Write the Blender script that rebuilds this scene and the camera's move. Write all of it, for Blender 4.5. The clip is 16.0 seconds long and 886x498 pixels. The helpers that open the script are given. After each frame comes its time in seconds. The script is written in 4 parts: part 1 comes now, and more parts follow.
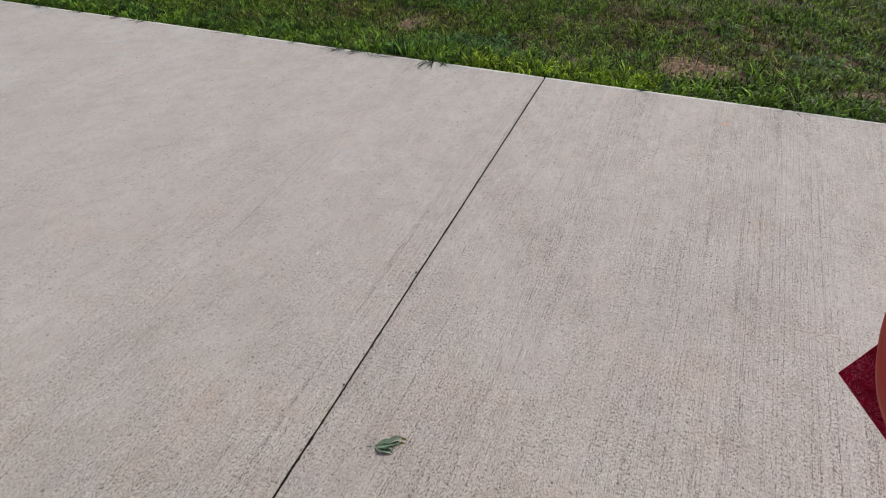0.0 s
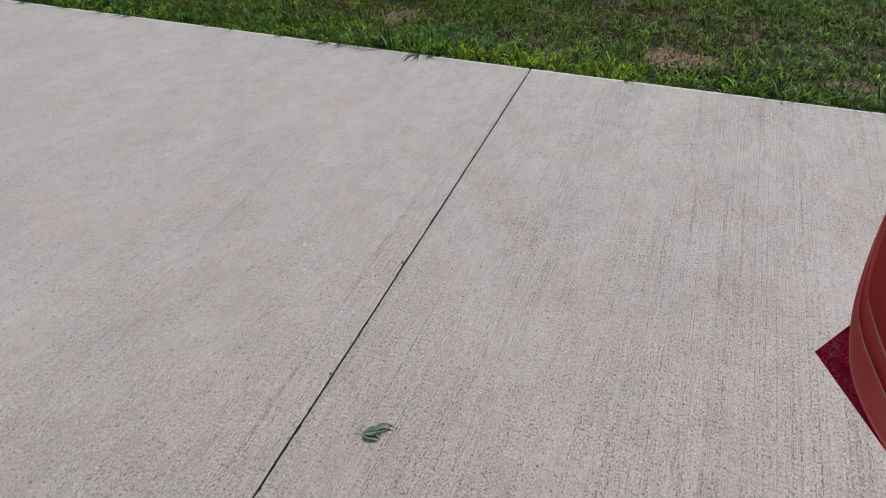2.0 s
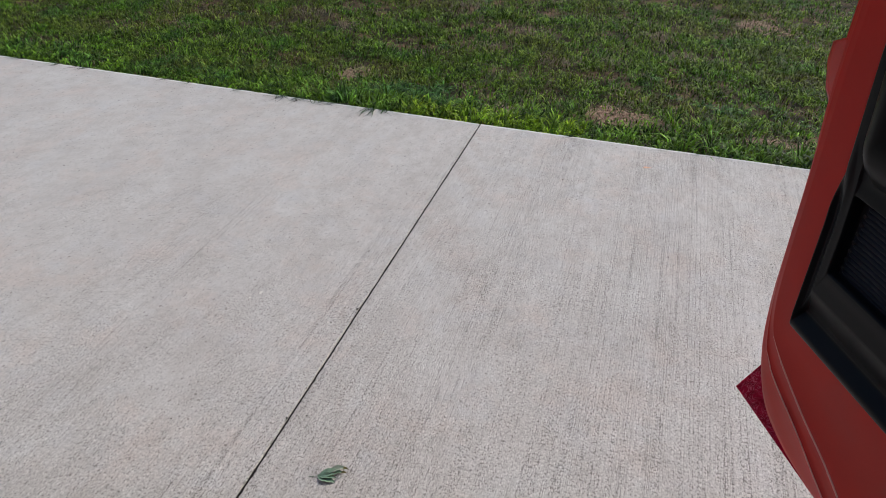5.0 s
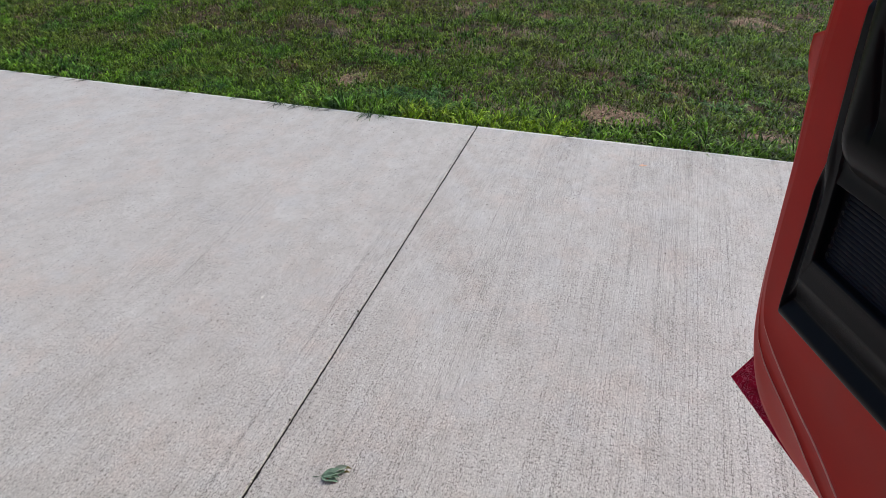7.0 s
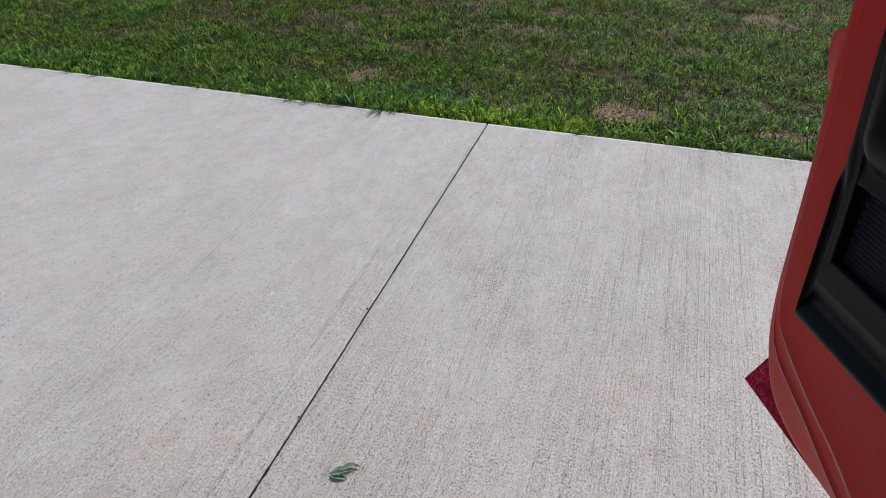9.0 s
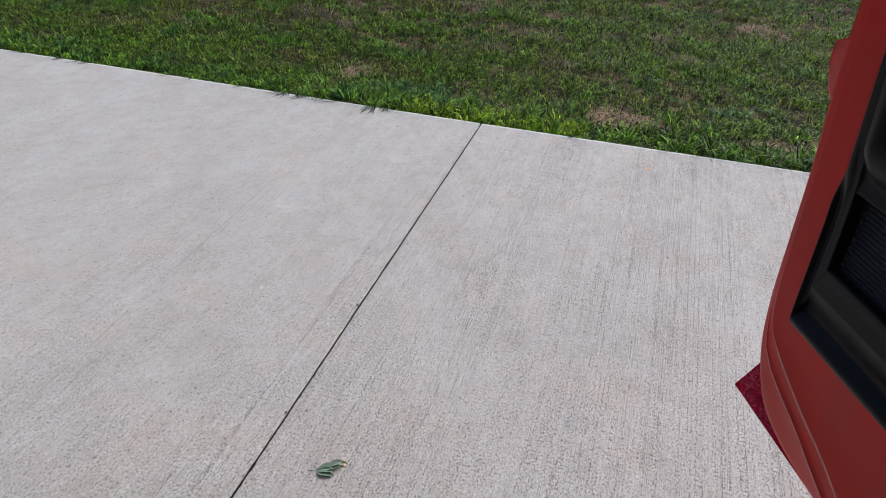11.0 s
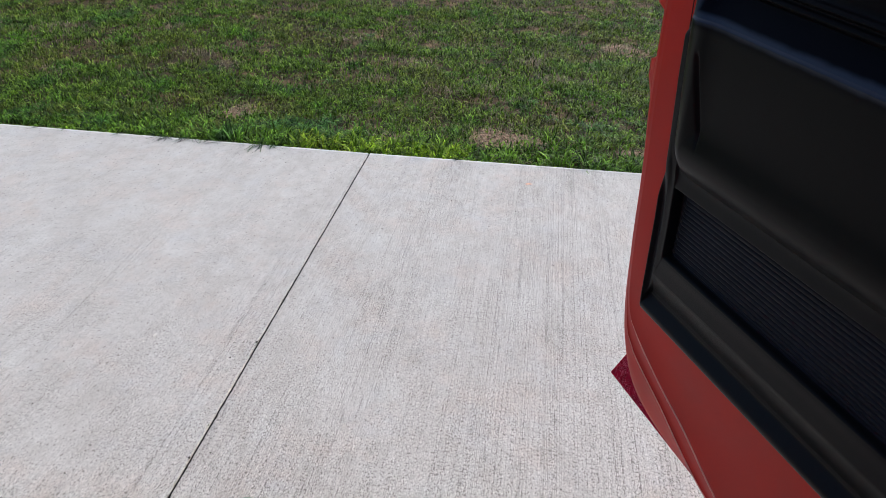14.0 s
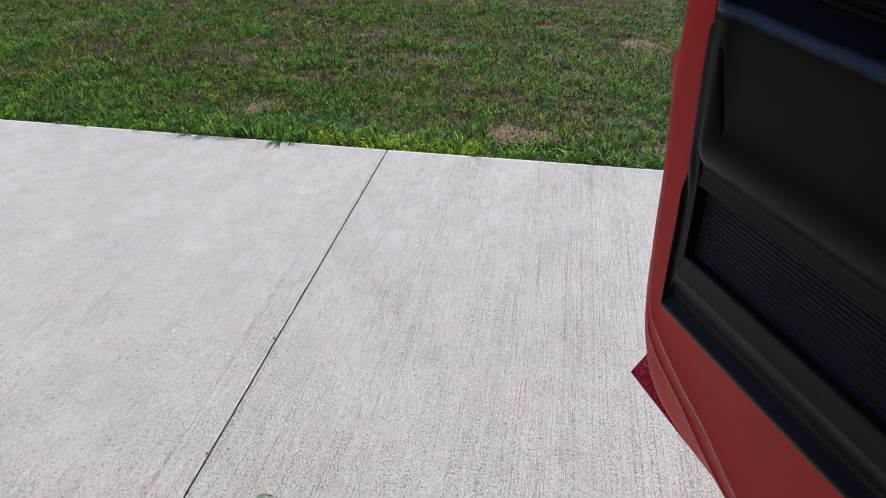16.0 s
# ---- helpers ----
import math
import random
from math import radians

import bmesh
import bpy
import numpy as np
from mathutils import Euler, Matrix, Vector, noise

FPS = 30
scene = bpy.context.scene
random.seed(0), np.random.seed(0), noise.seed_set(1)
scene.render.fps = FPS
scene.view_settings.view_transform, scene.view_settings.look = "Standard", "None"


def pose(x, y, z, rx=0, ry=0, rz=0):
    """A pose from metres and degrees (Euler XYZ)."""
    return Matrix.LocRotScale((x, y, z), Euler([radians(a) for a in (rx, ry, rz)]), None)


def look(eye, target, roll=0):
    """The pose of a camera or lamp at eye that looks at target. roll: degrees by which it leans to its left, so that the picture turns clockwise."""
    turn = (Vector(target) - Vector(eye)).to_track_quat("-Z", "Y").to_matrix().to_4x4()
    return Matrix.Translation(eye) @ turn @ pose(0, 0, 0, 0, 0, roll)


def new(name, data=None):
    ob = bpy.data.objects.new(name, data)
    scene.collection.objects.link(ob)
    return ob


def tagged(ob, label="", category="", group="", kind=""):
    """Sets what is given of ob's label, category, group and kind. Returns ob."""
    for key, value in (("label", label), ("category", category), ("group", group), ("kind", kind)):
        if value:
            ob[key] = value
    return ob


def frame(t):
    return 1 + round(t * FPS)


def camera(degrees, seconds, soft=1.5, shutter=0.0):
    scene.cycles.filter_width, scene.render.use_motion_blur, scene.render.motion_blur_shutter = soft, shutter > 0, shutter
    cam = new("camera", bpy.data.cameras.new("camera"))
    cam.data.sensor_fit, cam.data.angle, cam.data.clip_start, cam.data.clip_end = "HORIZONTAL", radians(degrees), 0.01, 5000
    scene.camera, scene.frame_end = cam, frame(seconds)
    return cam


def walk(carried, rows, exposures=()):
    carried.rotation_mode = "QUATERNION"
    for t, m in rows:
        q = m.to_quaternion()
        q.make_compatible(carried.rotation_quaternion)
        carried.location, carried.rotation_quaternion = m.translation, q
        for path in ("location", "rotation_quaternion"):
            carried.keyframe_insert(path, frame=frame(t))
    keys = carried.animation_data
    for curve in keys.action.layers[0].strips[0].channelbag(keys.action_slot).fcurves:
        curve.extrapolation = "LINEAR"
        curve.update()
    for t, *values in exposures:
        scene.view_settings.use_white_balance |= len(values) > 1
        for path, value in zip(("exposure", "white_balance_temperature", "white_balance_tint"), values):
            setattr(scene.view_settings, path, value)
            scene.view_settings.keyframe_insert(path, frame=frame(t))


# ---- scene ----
cam = camera(67.3, 16.0, soft=0.85)
PATH = [
    (0, (0.756, -3.173, 1.49), (0.143, -1.746, 0.229), -2.0),
    (0.2, (0.759, -3.181, 1.491), (0.163, -1.737, 0.241), -1.8),
    (0.5, (0.758, -3.184, 1.483), (0.167, -1.749, 0.221), -2.0),
    (0.7, (0.758, -3.184, 1.486), (0.18, -1.742, 0.227), -0.7),
    (1, (0.763, -3.191, 1.48), (0.18, -1.749, 0.224), -1.9),
    (1.2, (0.76, -3.19, 1.481), (0.18, -1.755, 0.216), -1.9),
    (1.5, (0.772, -3.186, 1.495), (0.208, -1.75, 0.222), -1.4),
    (1.7, (0.776, -3.193, 1.485), (0.198, -1.761, 0.213), -2.7),
    (2, (0.783, -3.188, 1.48), (0.195, -1.759, 0.21), -2.1),
    (2.2, (0.784, -3.188, 1.48), (0.227, -1.762, 0.193), -1.6),
    (2.5, (0.795, -3.187, 1.468), (0.212, -1.79, 0.161), -3.5),
    (2.7, (0.803, -3.201, 1.481), (0.215, -1.782, 0.201), -4.8),
    (3, (0.789, -3.213, 1.476), (0.221, -1.767, 0.217), -3.9),
    (3.2, (0.822, -3.214, 1.489), (0.288, -1.751, 0.237), -2.8),
    (3.5, (0.822, -3.236, 1.498), (0.362, -1.714, 0.284), -0.5),
    (3.7, (0.814, -3.24, 1.516), (0.357, -1.708, 0.316), -0.4),
    (4, (0.808, -3.241, 1.514), (0.33, -1.705, 0.327), 0.5),
    (4.2, (0.808, -3.245, 1.518), (0.305, -1.709, 0.34), 0.2),
    (6.3, (0.841, -3.278, 1.551), (0.385, -1.7, 0.41), 1.3),
    (6.5, (0.841, -3.28, 1.547), (0.363, -1.712, 0.402), 0.4),
    (6.8, (0.84, -3.282, 1.541), (0.345, -1.718, 0.396), -0.7),
    (7, (0.841, -3.282, 1.541), (0.342, -1.72, 0.396), -0.8),
    (7.3, (0.83, -3.281, 1.549), (0.319, -1.717, 0.412), -0.1),
    (7.5, (0.837, -3.281, 1.545), (0.328, -1.718, 0.405), -0.5),
    (7.8, (0.837, -3.281, 1.543), (0.327, -1.714, 0.41), -0.4),
    (8, (0.842, -3.275, 1.541), (0.346, -1.707, 0.402), -0.3),
    (8.3, (0.839, -3.274, 1.534), (0.337, -1.724, 0.375), -0.2),
    (8.5, (0.836, -3.275, 1.535), (0.329, -1.728, 0.373), -0.6),
    (8.8, (0.831, -3.275, 1.537), (0.321, -1.727, 0.378), -0.4),
    (9, (0.832, -3.275, 1.537), (0.311, -1.725, 0.386), -0.9),
    (11.3, (0.813, -3.277, 1.531), (0.331, -1.714, 0.38), 1.6),
    (11.5, (0.819, -3.274, 1.534), (0.33, -1.707, 0.391), 1.0),
    (12, (0.825, -3.272, 1.527), (0.36, -1.71, 0.369), 0.5),
    (12.2, (0.843, -3.274, 1.539), (0.421, -1.68, 0.408), 0.5),
    (12.5, (0.84, -3.286, 1.544), (0.404, -1.7, 0.406), 0.2),
    (12.7, (0.853, -3.279, 1.537), (0.429, -1.681, 0.411), -1.1),
    (13, (0.854, -3.282, 1.534), (0.413, -1.69, 0.406), -1.2),
    (13.2, (0.866, -3.289, 1.532), (0.47, -1.679, 0.419), -0.2),
    (13.3, (0.862, -3.295, 1.548), (0.491, -1.676, 0.437), 0.3),
    (13.5, (0.887, -3.308, 1.553), (0.616, -1.646, 0.475), 1.1),
    (13.7, (0.889, -3.326, 1.557), (0.654, -1.649, 0.494), 1.4),
    (14, (0.886, -3.333, 1.559), (0.656, -1.663, 0.482), 1.2),
    (14.2, (0.888, -3.327, 1.558), (0.642, -1.664, 0.473), 1.0),
    (14.5, (0.882, -3.325, 1.557), (0.636, -1.664, 0.47), 1.7),
    (14.7, (0.88, -3.318, 1.566), (0.623, -1.653, 0.489), 2.3),
    (15, (0.878, -3.323, 1.574), (0.632, -1.636, 0.529), 2.8),
    (15.2, (0.883, -3.324, 1.567), (0.628, -1.649, 0.505), 1.8),
    (15.5, (0.879, -3.33, 1.563), (0.621, -1.662, 0.49), 1.0),
    (15.7, (0.88, -3.325, 1.559), (0.607, -1.661, 0.483), 0.9),
    (16, (0.885, -3.32, 1.552), (0.603, -1.664, 0.467), 0.4),
]
walk(cam, [(t, look(eye, target, roll)) for t, eye, target, roll in PATH],
     exposures=[(0.0, -0.03, 6390.0, 9.0), (2.0, -0.05, 6100.0, 8.5), (3.5, -0.05, 6040.0, 8.0), (6.5, 0.18, 5920.0, 7.5), (7.5, 0.21, 5890.0, 7.5), (8.5, 0.17, 5880.0, 7.5), (9.2, 0.17, 5880.0, 7.5),
                (12.0, 0.13, 5840.0, 8.5), (13.0, 0.16, 5860.0, 8.0), (13.5, 0.25, 5825.0, 7.2), (14.0, 0.41, 5790.0, 6.5), (16.0, 0.44, 5790.0, 6.5)])


# ---- world, sun, exposure ----
SUN_ELEVATION, SUN_AZIMUTH = 40.0, 57.0   # azimuth from +x towards +y
world = bpy.data.worlds.new("overcast_sky")
scene.world = world
world.use_nodes = True
wn = world.node_tree.nodes
sky = wn.new("ShaderNodeTexSky")
sky.sky_type = "NISHITA"
sky.sun_disc = False
sky.sun_elevation = radians(SUN_ELEVATION)
sky.sun_rotation = radians(90.0 - SUN_AZIMUTH)
sky.air_density, sky.dust_density, sky.ozone_density = 1.0, 6.0, 1.0
wn["Background"].inputs["Strength"].default_value = 0.119
world.node_tree.links.new(sky.outputs["Color"], wn["Background"].inputs["Color"])

sun_data = bpy.data.lights.new("sun", "SUN")
sun_data.energy, sun_data.angle, sun_data.color = 0.9, radians(20), (1.0, 0.975, 0.945)
sun = new("sun", sun_data)
sun_dir = Vector((math.cos(radians(SUN_ELEVATION)) * math.cos(radians(SUN_AZIMUTH)),
                  math.cos(radians(SUN_ELEVATION)) * math.sin(radians(SUN_AZIMUTH)), math.sin(radians(SUN_ELEVATION))))
sun.matrix_world = look(sun_dir * 30, (0, 0, 0))


# ---- materials ----
def material(name, rough=0.6, metal=0.0, coat=0.0, coat_rough=0.1, spec=0.5):
    """A node material; returns it with its node tree, its principled shader and a shorthand for new nodes."""
    m = bpy.data.materials.new(name)
    m.use_nodes = True
    t = m.node_tree
    p = t.nodes["Principled BSDF"]
    p.inputs["Roughness"].default_value, p.inputs["Metallic"].default_value = rough, metal
    p.inputs["Coat Weight"].default_value, p.inputs["Coat Roughness"].default_value = coat, coat_rough
    p.inputs["Specular IOR Level"].default_value = spec
    return m, t, p


def node(t, kind, links=(), **values):
    """A node of the kind, its inputs set by values (underscores for spaces) and fed by links (input, socket)."""
    n = t.nodes.new(kind)
    for key, value in values.items():
        n.inputs[key.replace("_", " ")].default_value = value
    for key, socket in links:
        t.links.new(socket, n.inputs[key])
    return n


def place(t, sx=1.0, sy=1.0, sz=1.0):
    """World-size coordinates, stretched."""
    co = t.nodes.new("ShaderNodeTexCoord")
    return node(t, "ShaderNodeMapping", [("Vector", co.outputs["Object"])], Scale=(sx, sy, sz)).outputs["Vector"]


def noise_tex(t, at, scale, detail=3.0, rough=0.55):
    return node(t, "ShaderNodeTexNoise", [("Vector", at)], Scale=scale, Detail=detail, Roughness=rough).outputs["Fac"]


def ramp(t, fac, stops):
    n = t.nodes.new("ShaderNodeValToRGB")
    e = n.color_ramp.elements
    while len(e) < len(stops):
        e.new(0.5)
    for el, (pos, col) in zip(e, stops):
        el.position, el.color = pos, (*col, 1.0) if len(col) == 3 else col
    t.links.new(fac, n.inputs["Fac"])
    return n.outputs["Color"]


def mix(t, fac, a, b, how="MIX"):
    n = t.nodes.new("ShaderNodeMix")
    n.data_type, n.blend_type = "RGBA", how
    for i, v in ((0, fac), (6, a), (7, b)):
        if isinstance(v, (int, float)):
            n.inputs[i].default_value = v
        elif isinstance(v, tuple):
            n.inputs[i].default_value = (*v, 1.0)
        else:
            t.links.new(v, n.inputs[i])
    return n.outputs[2]


def bump(t, height, strength, distance, under=None):
    n = node(t, "ShaderNodeBump", [("Height", height)], Strength=strength, Distance=distance)
    if under is not None:
        t.links.new(under, n.inputs["Normal"])
    return n.outputs["Normal"]


def calc(t, op, *values, clamp=False):
    """A math node on sockets and numbers."""
    n = t.nodes.new("ShaderNodeMath")
    n.operation, n.use_clamp = op, clamp
    for i, v in enumerate(values):
        if isinstance(v, (int, float)):
            n.inputs[i].default_value = v
        else:
            t.links.new(v, n.inputs[i])
    return n.outputs[0]


def step(t, value, lo, hi):
    """0 below lo, 1 above hi (or the other way round), smooth between."""
    n = node(t, "ShaderNodeMapRange", [("Value", value)])
    n.interpolation_type = "SMOOTHSTEP"
    for key, v in (("From Min", lo), ("From Max", hi)):
        if isinstance(v, (int, float)):
            n.inputs[key].default_value = v
        else:
            t.links.new(v, n.inputs[key])
    return n.outputs[0]


def concrete_material():
    m, t, p = material("broomed_concrete", 0.8, spec=0.4)
    flat = place(t)
    xyz = node(t, "ShaderNodeSeparateXYZ", [("Vector", flat)])

    def slope(fac, per_x, per_y):
        """The value, growing with x and y by so much a metre, within limits."""
        grown = fac
        for axis, much, limit in (("X", per_x, 2.2), ("Y", per_y, 2.6)):
            held = node(t, "ShaderNodeClamp", [("Value", xyz.outputs[axis])], Min=-limit, Max=limit).outputs[0]
            grown = calc(t, "MULTIPLY_ADD", held, much, grown)
        return grown

    blotch = noise_tex(t, flat, 1.1, 5.0, 0.6)
    cloud = noise_tex(t, place(t, 1.0, 0.7, 1.0), 4.2, 5.0, 0.62)
    # where the finish is rough: in drifts, more of it towards the truck
    rough = slope(noise_tex(t, place(t, 3.0, 2.0, 1.0), 1.0, 5.0, 0.66), 0.075, -0.11)
    base = step(t, rough, 0.42, 0.86)
    # lanes in which the broom bit deeper, and the single scores in them
    lane = step(t, slope(noise_tex(t, place(t, 3.3, 0.3, 1.0), 1.0, 3.0, 0.6), 0.07, -0.03), 0.44, 0.66)
    broken = step(t, noise_tex(t, place(t, 40.0, 17.0, 1.0), 1.0, 4.0, 0.8), 0.38, 0.62)

    def scores(per_metre, width):
        near = calc(t, "ABSOLUTE", calc(t, "SUBTRACT", noise_tex(t, place(t, per_metre, 0.13, 1.0), 1.0, 0.0, 0.5), 0.5))
        return step(t, near, width, width * 0.3)

    score = calc(t, "MULTIPLY", calc(t, "MAXIMUM", scores(40.0, 0.030), calc(t, "MULTIPLY", scores(88.0, 0.055), 0.55)), calc(t, "MULTIPLY", broken, calc(t, "MULTIPLY_ADD", lane, 0.86, 0.14)))
    # pits and grains: one field of relief, its low tail pitted and its high tail sandy
    coarse = noise_tex(t, place(t, 182.0, 128.0, 1.0), 1.0, 2.0, 0.8)
    fine = noise_tex(t, place(t, 300.0, 215.0, 1.0), 1.0, 2.0, 0.6)
    # pits sit in rows, in the furrows of the broom
    row = step(t, noise_tex(t, place(t, 92.0, 1.2, 1.0), 1.0, 1.0, 0.5), 0.40, 0.60)
    tuned = calc(t, "MULTIPLY", calc(t, "MULTIPLY_ADD", base, 0.13, 0.01), calc(t, "SUBTRACT", row, 0.58))
    deep = calc(t, "ADD", calc(t, "ADD", calc(t, "MULTIPLY_ADD", base, 0.055, 0.350), tuned), calc(t, "MULTIPLY", score, 0.085))
    pit = step(t, coarse, deep, calc(t, "SUBTRACT", deep, 0.05))
    sand = calc(t, "MULTIPLY", step(t, coarse, 0.57, 0.66), calc(t, "MULTIPLY_ADD", base, 0.6, 0.3))
    fleck = step(t, noise_tex(t, place(t, 88.0, 66.0, 1.0), 1.0, 1.0, 0.5), 0.328, 0.28)
    rare = step(t, noise_tex(t, place(t, 62.0, 47.0, 1.0), 1.0, 1.0, 0.5), 0.835, 0.86)

    c = ramp(t, blotch, [(0.3, (0.500, 0.466, 0.432)), (0.7, (0.594, 0.567, 0.533))])
    c = mix(t, 0.6, c, ramp(t, cloud, [(0.3, (0.478, 0.449, 0.414)), (0.52, (0.557, 0.531, 0.498)), (0.7, (0.608, 0.592, 0.562))]))
    c = mix(t, ramp(t, noise_tex(t, flat, 3.6, 5.0, 0.7), [(0.5, (0, 0, 0)), (0.72, (0.42, 0.42, 0.42))]), c, (0.605, 0.488, 0.418))
    c = mix(t, ramp(t, noise_tex(t, flat, 5.5, 4.0, 0.6), [(0.52, (0, 0, 0)), (0.75, (0.32, 0.32, 0.32))]), c, (0.505, 0.515, 0.535))
    stain = noise_tex(t, flat, 2.1, 6.0, 0.75)
    c = mix(t, ramp(t, stain, [(0.60, (0, 0, 0)), (0.76, (0.24, 0.24, 0.24))]), c, (0.42, 0.365, 0.305))
    # mottling of a hand's width and of a thumb's width
    c = mix(t, 1.0, c, ramp(t, noise_tex(t, place(t, 17.0, 12.0, 1.0), 1.0, 4.0, 0.75), [(0.36, (0.95, 0.945, 0.935)), (0.5, (1.02, 1.02, 1.02)), (0.64, (1.06, 1.065, 1.07))]), "MULTIPLY")
    c = mix(t, calc(t, "MULTIPLY_ADD", base, 0.55, 0.45), c, ramp(t, noise_tex(t, place(t, 60.0, 40.0, 1.0), 1.0, 3.0, 0.7), [(0.34, (0.875, 0.87, 0.865)), (0.5, (1.02, 1.02, 1.02)), (0.66, (1.10, 1.10, 1.10))]), "MULTIPLY")
    # fine tooth of the broom, then scores, pits, dark and pale grains
    tooth = noise_tex(t, place(t, 125.0, 9.0, 1.0), 1.0, 3.0, 0.7)
    c = mix(t, calc(t, "MULTIPLY_ADD", calc(t, "MAXIMUM", lane, base), 0.40, 0.16), c, ramp(t, tooth, [(0.34, (0.80, 0.79, 0.78)), (0.5, (1.0, 1.0, 1.0)), (0.7, (1.09, 1.09, 1.09))]), "MULTIPLY")
    c = mix(t, calc(t, "MULTIPLY_ADD", base, 0.66, 0.11), c, ramp(t, coarse, [(0.34, (0.50, 0.49, 0.48)), (0.44, (0.84, 0.835, 0.83)), (0.51, (1.02, 1.02, 1.02)), (0.57, (1.12, 1.12, 1.12)), (0.66, (1.30, 1.30, 1.30))]), "MULTIPLY")
    c = mix(t, calc(t, "MULTIPLY_ADD", base, 0.30, 0.02), c, ramp(t, fine, [(0.3, (0.66, 0.65, 0.64)), (0.48, (1.0, 1.0, 1.0)), (0.7, (1.18, 1.18, 1.18))]), "MULTIPLY")
    c = mix(t, calc(t, "MULTIPLY", score, 0.38), c, (0.20, 0.175, 0.155))
    c = mix(t, calc(t, "MULTIPLY", sand, 0.45), c, (0.70, 0.68, 0.65))
    c = mix(t, calc(t, "MULTIPLY", pit, calc(t, "MULTIPLY_ADD", base, 0.28, 0.32)), c, (0.12, 0.105, 0.093))
    c = mix(t, calc(t, "MULTIPLY", fleck, 0.6), c, (0.13, 0.11, 0.095))
    c = mix(t, calc(t, "MULTIPLY", rare, 0.85), c, (0.075, 0.06, 0.05))
    # a pale rim: the brightly lit slab edge painted into the colour
    edge = calc(t, "SUBTRACT", xyz.outputs["Y"], calc(t, "MULTIPLY", node(t, "ShaderNodeClamp", [("Value", xyz.outputs["X"])], Min=0.0, Max=2.0).outputs[0], 0.012))
    rim = calc(t, "MULTIPLY", step(t, edge, -0.022, -0.014), step(t, noise_tex(t, place(t, 9.0, 9.0, 1.0), 1.0, 4.0, 0.7), 0.30, 0.52))
    c = mix(t, calc(t, "MULTIPLY", rim, 0.85), c, (0.78, 0.78, 0.73))
    t.links.new(c, p.inputs["Base Color"])
    relief = calc(t, "SUBTRACT", calc(t, "MULTIPLY", sand, 0.45), calc(t, "MAXIMUM", pit, calc(t, "MULTIPLY", score, 0.7)))
    n = bump(t, tooth, 0.22, 0.0015)
    n = bump(t, relief, 0.75, 0.0022, n)
    t.links.new(n, p.inputs["Normal"])
    return m


def soil_material():
    m, t, p = material("lawn_soil_and_thatch", 0.95, spec=0.2)
    flat = place(t)
    a, b, fine = noise_tex(t, flat, 1.3, 4.0), noise_tex(t, flat, 9.0, 4.0), noise_tex(t, flat, 120.0, 3.0, 0.7)
    c = ramp(t, b, [(0.35, (0.030, 0.024, 0.014)), (0.52, (0.12, 0.080, 0.045)), (0.72, (0.33, 0.215, 0.125))])
    c = mix(t, ramp(t, a, [(0.4, (0, 0, 0)), (0.65, (0.7, 0.7, 0.7))]), c, (0.030, 0.032, 0.012))
    c = mix(t, 0.7, c, ramp(t, fine, [(0.3, (0.4, 0.38, 0.36)), (0.7, (1.5, 1.45, 1.4))]), "MULTIPLY")
    # far off the lawn reads as one green sheet
    away = node(t, "ShaderNodeVectorMath", [(0, flat)])
    away.operation = "LENGTH"
    near = node(t, "ShaderNodeMapRange", [("Value", away.outputs["Value"])])
    near.inputs["From Min"].default_value, near.inputs["From Max"].default_value = 9.0, 13.0
    c = mix(t, near.outputs[0], c, ramp(t, noise_tex(t, flat, 0.7, 6.0, 0.7), [(0.3, (0.05, 0.085, 0.016)), (0.7, (0.12, 0.19, 0.04))]))
    t.links.new(c, p.inputs["Base Color"])
    t.links.new(bump(t, fine, 0.8, 0.01), p.inputs["Normal"])
    return m


def bare_material():
    m, t, p = material("bare_reddish_earth", 0.95, spec=0.2)
    flat = place(t)
    b, fine = noise_tex(t, flat, 48.0, 5.0, 0.75), noise_tex(t, flat, 170.0, 3.0, 0.7)
    c = ramp(t, b, [(0.36, (0.06, 0.038, 0.028)), (0.475, (0.31, 0.195, 0.13)), (0.63, (0.67, 0.485, 0.345))])
    c = mix(t, 0.7, c, ramp(t, fine, [(0.3, (0.45, 0.42, 0.4)), (0.7, (1.3, 1.28, 1.25))]), "MULTIPLY")
    t.links.new(c, p.inputs["Base Color"])
    t.links.new(bump(t, fine, 0.9, 0.008), p.inputs["Normal"])
    return m


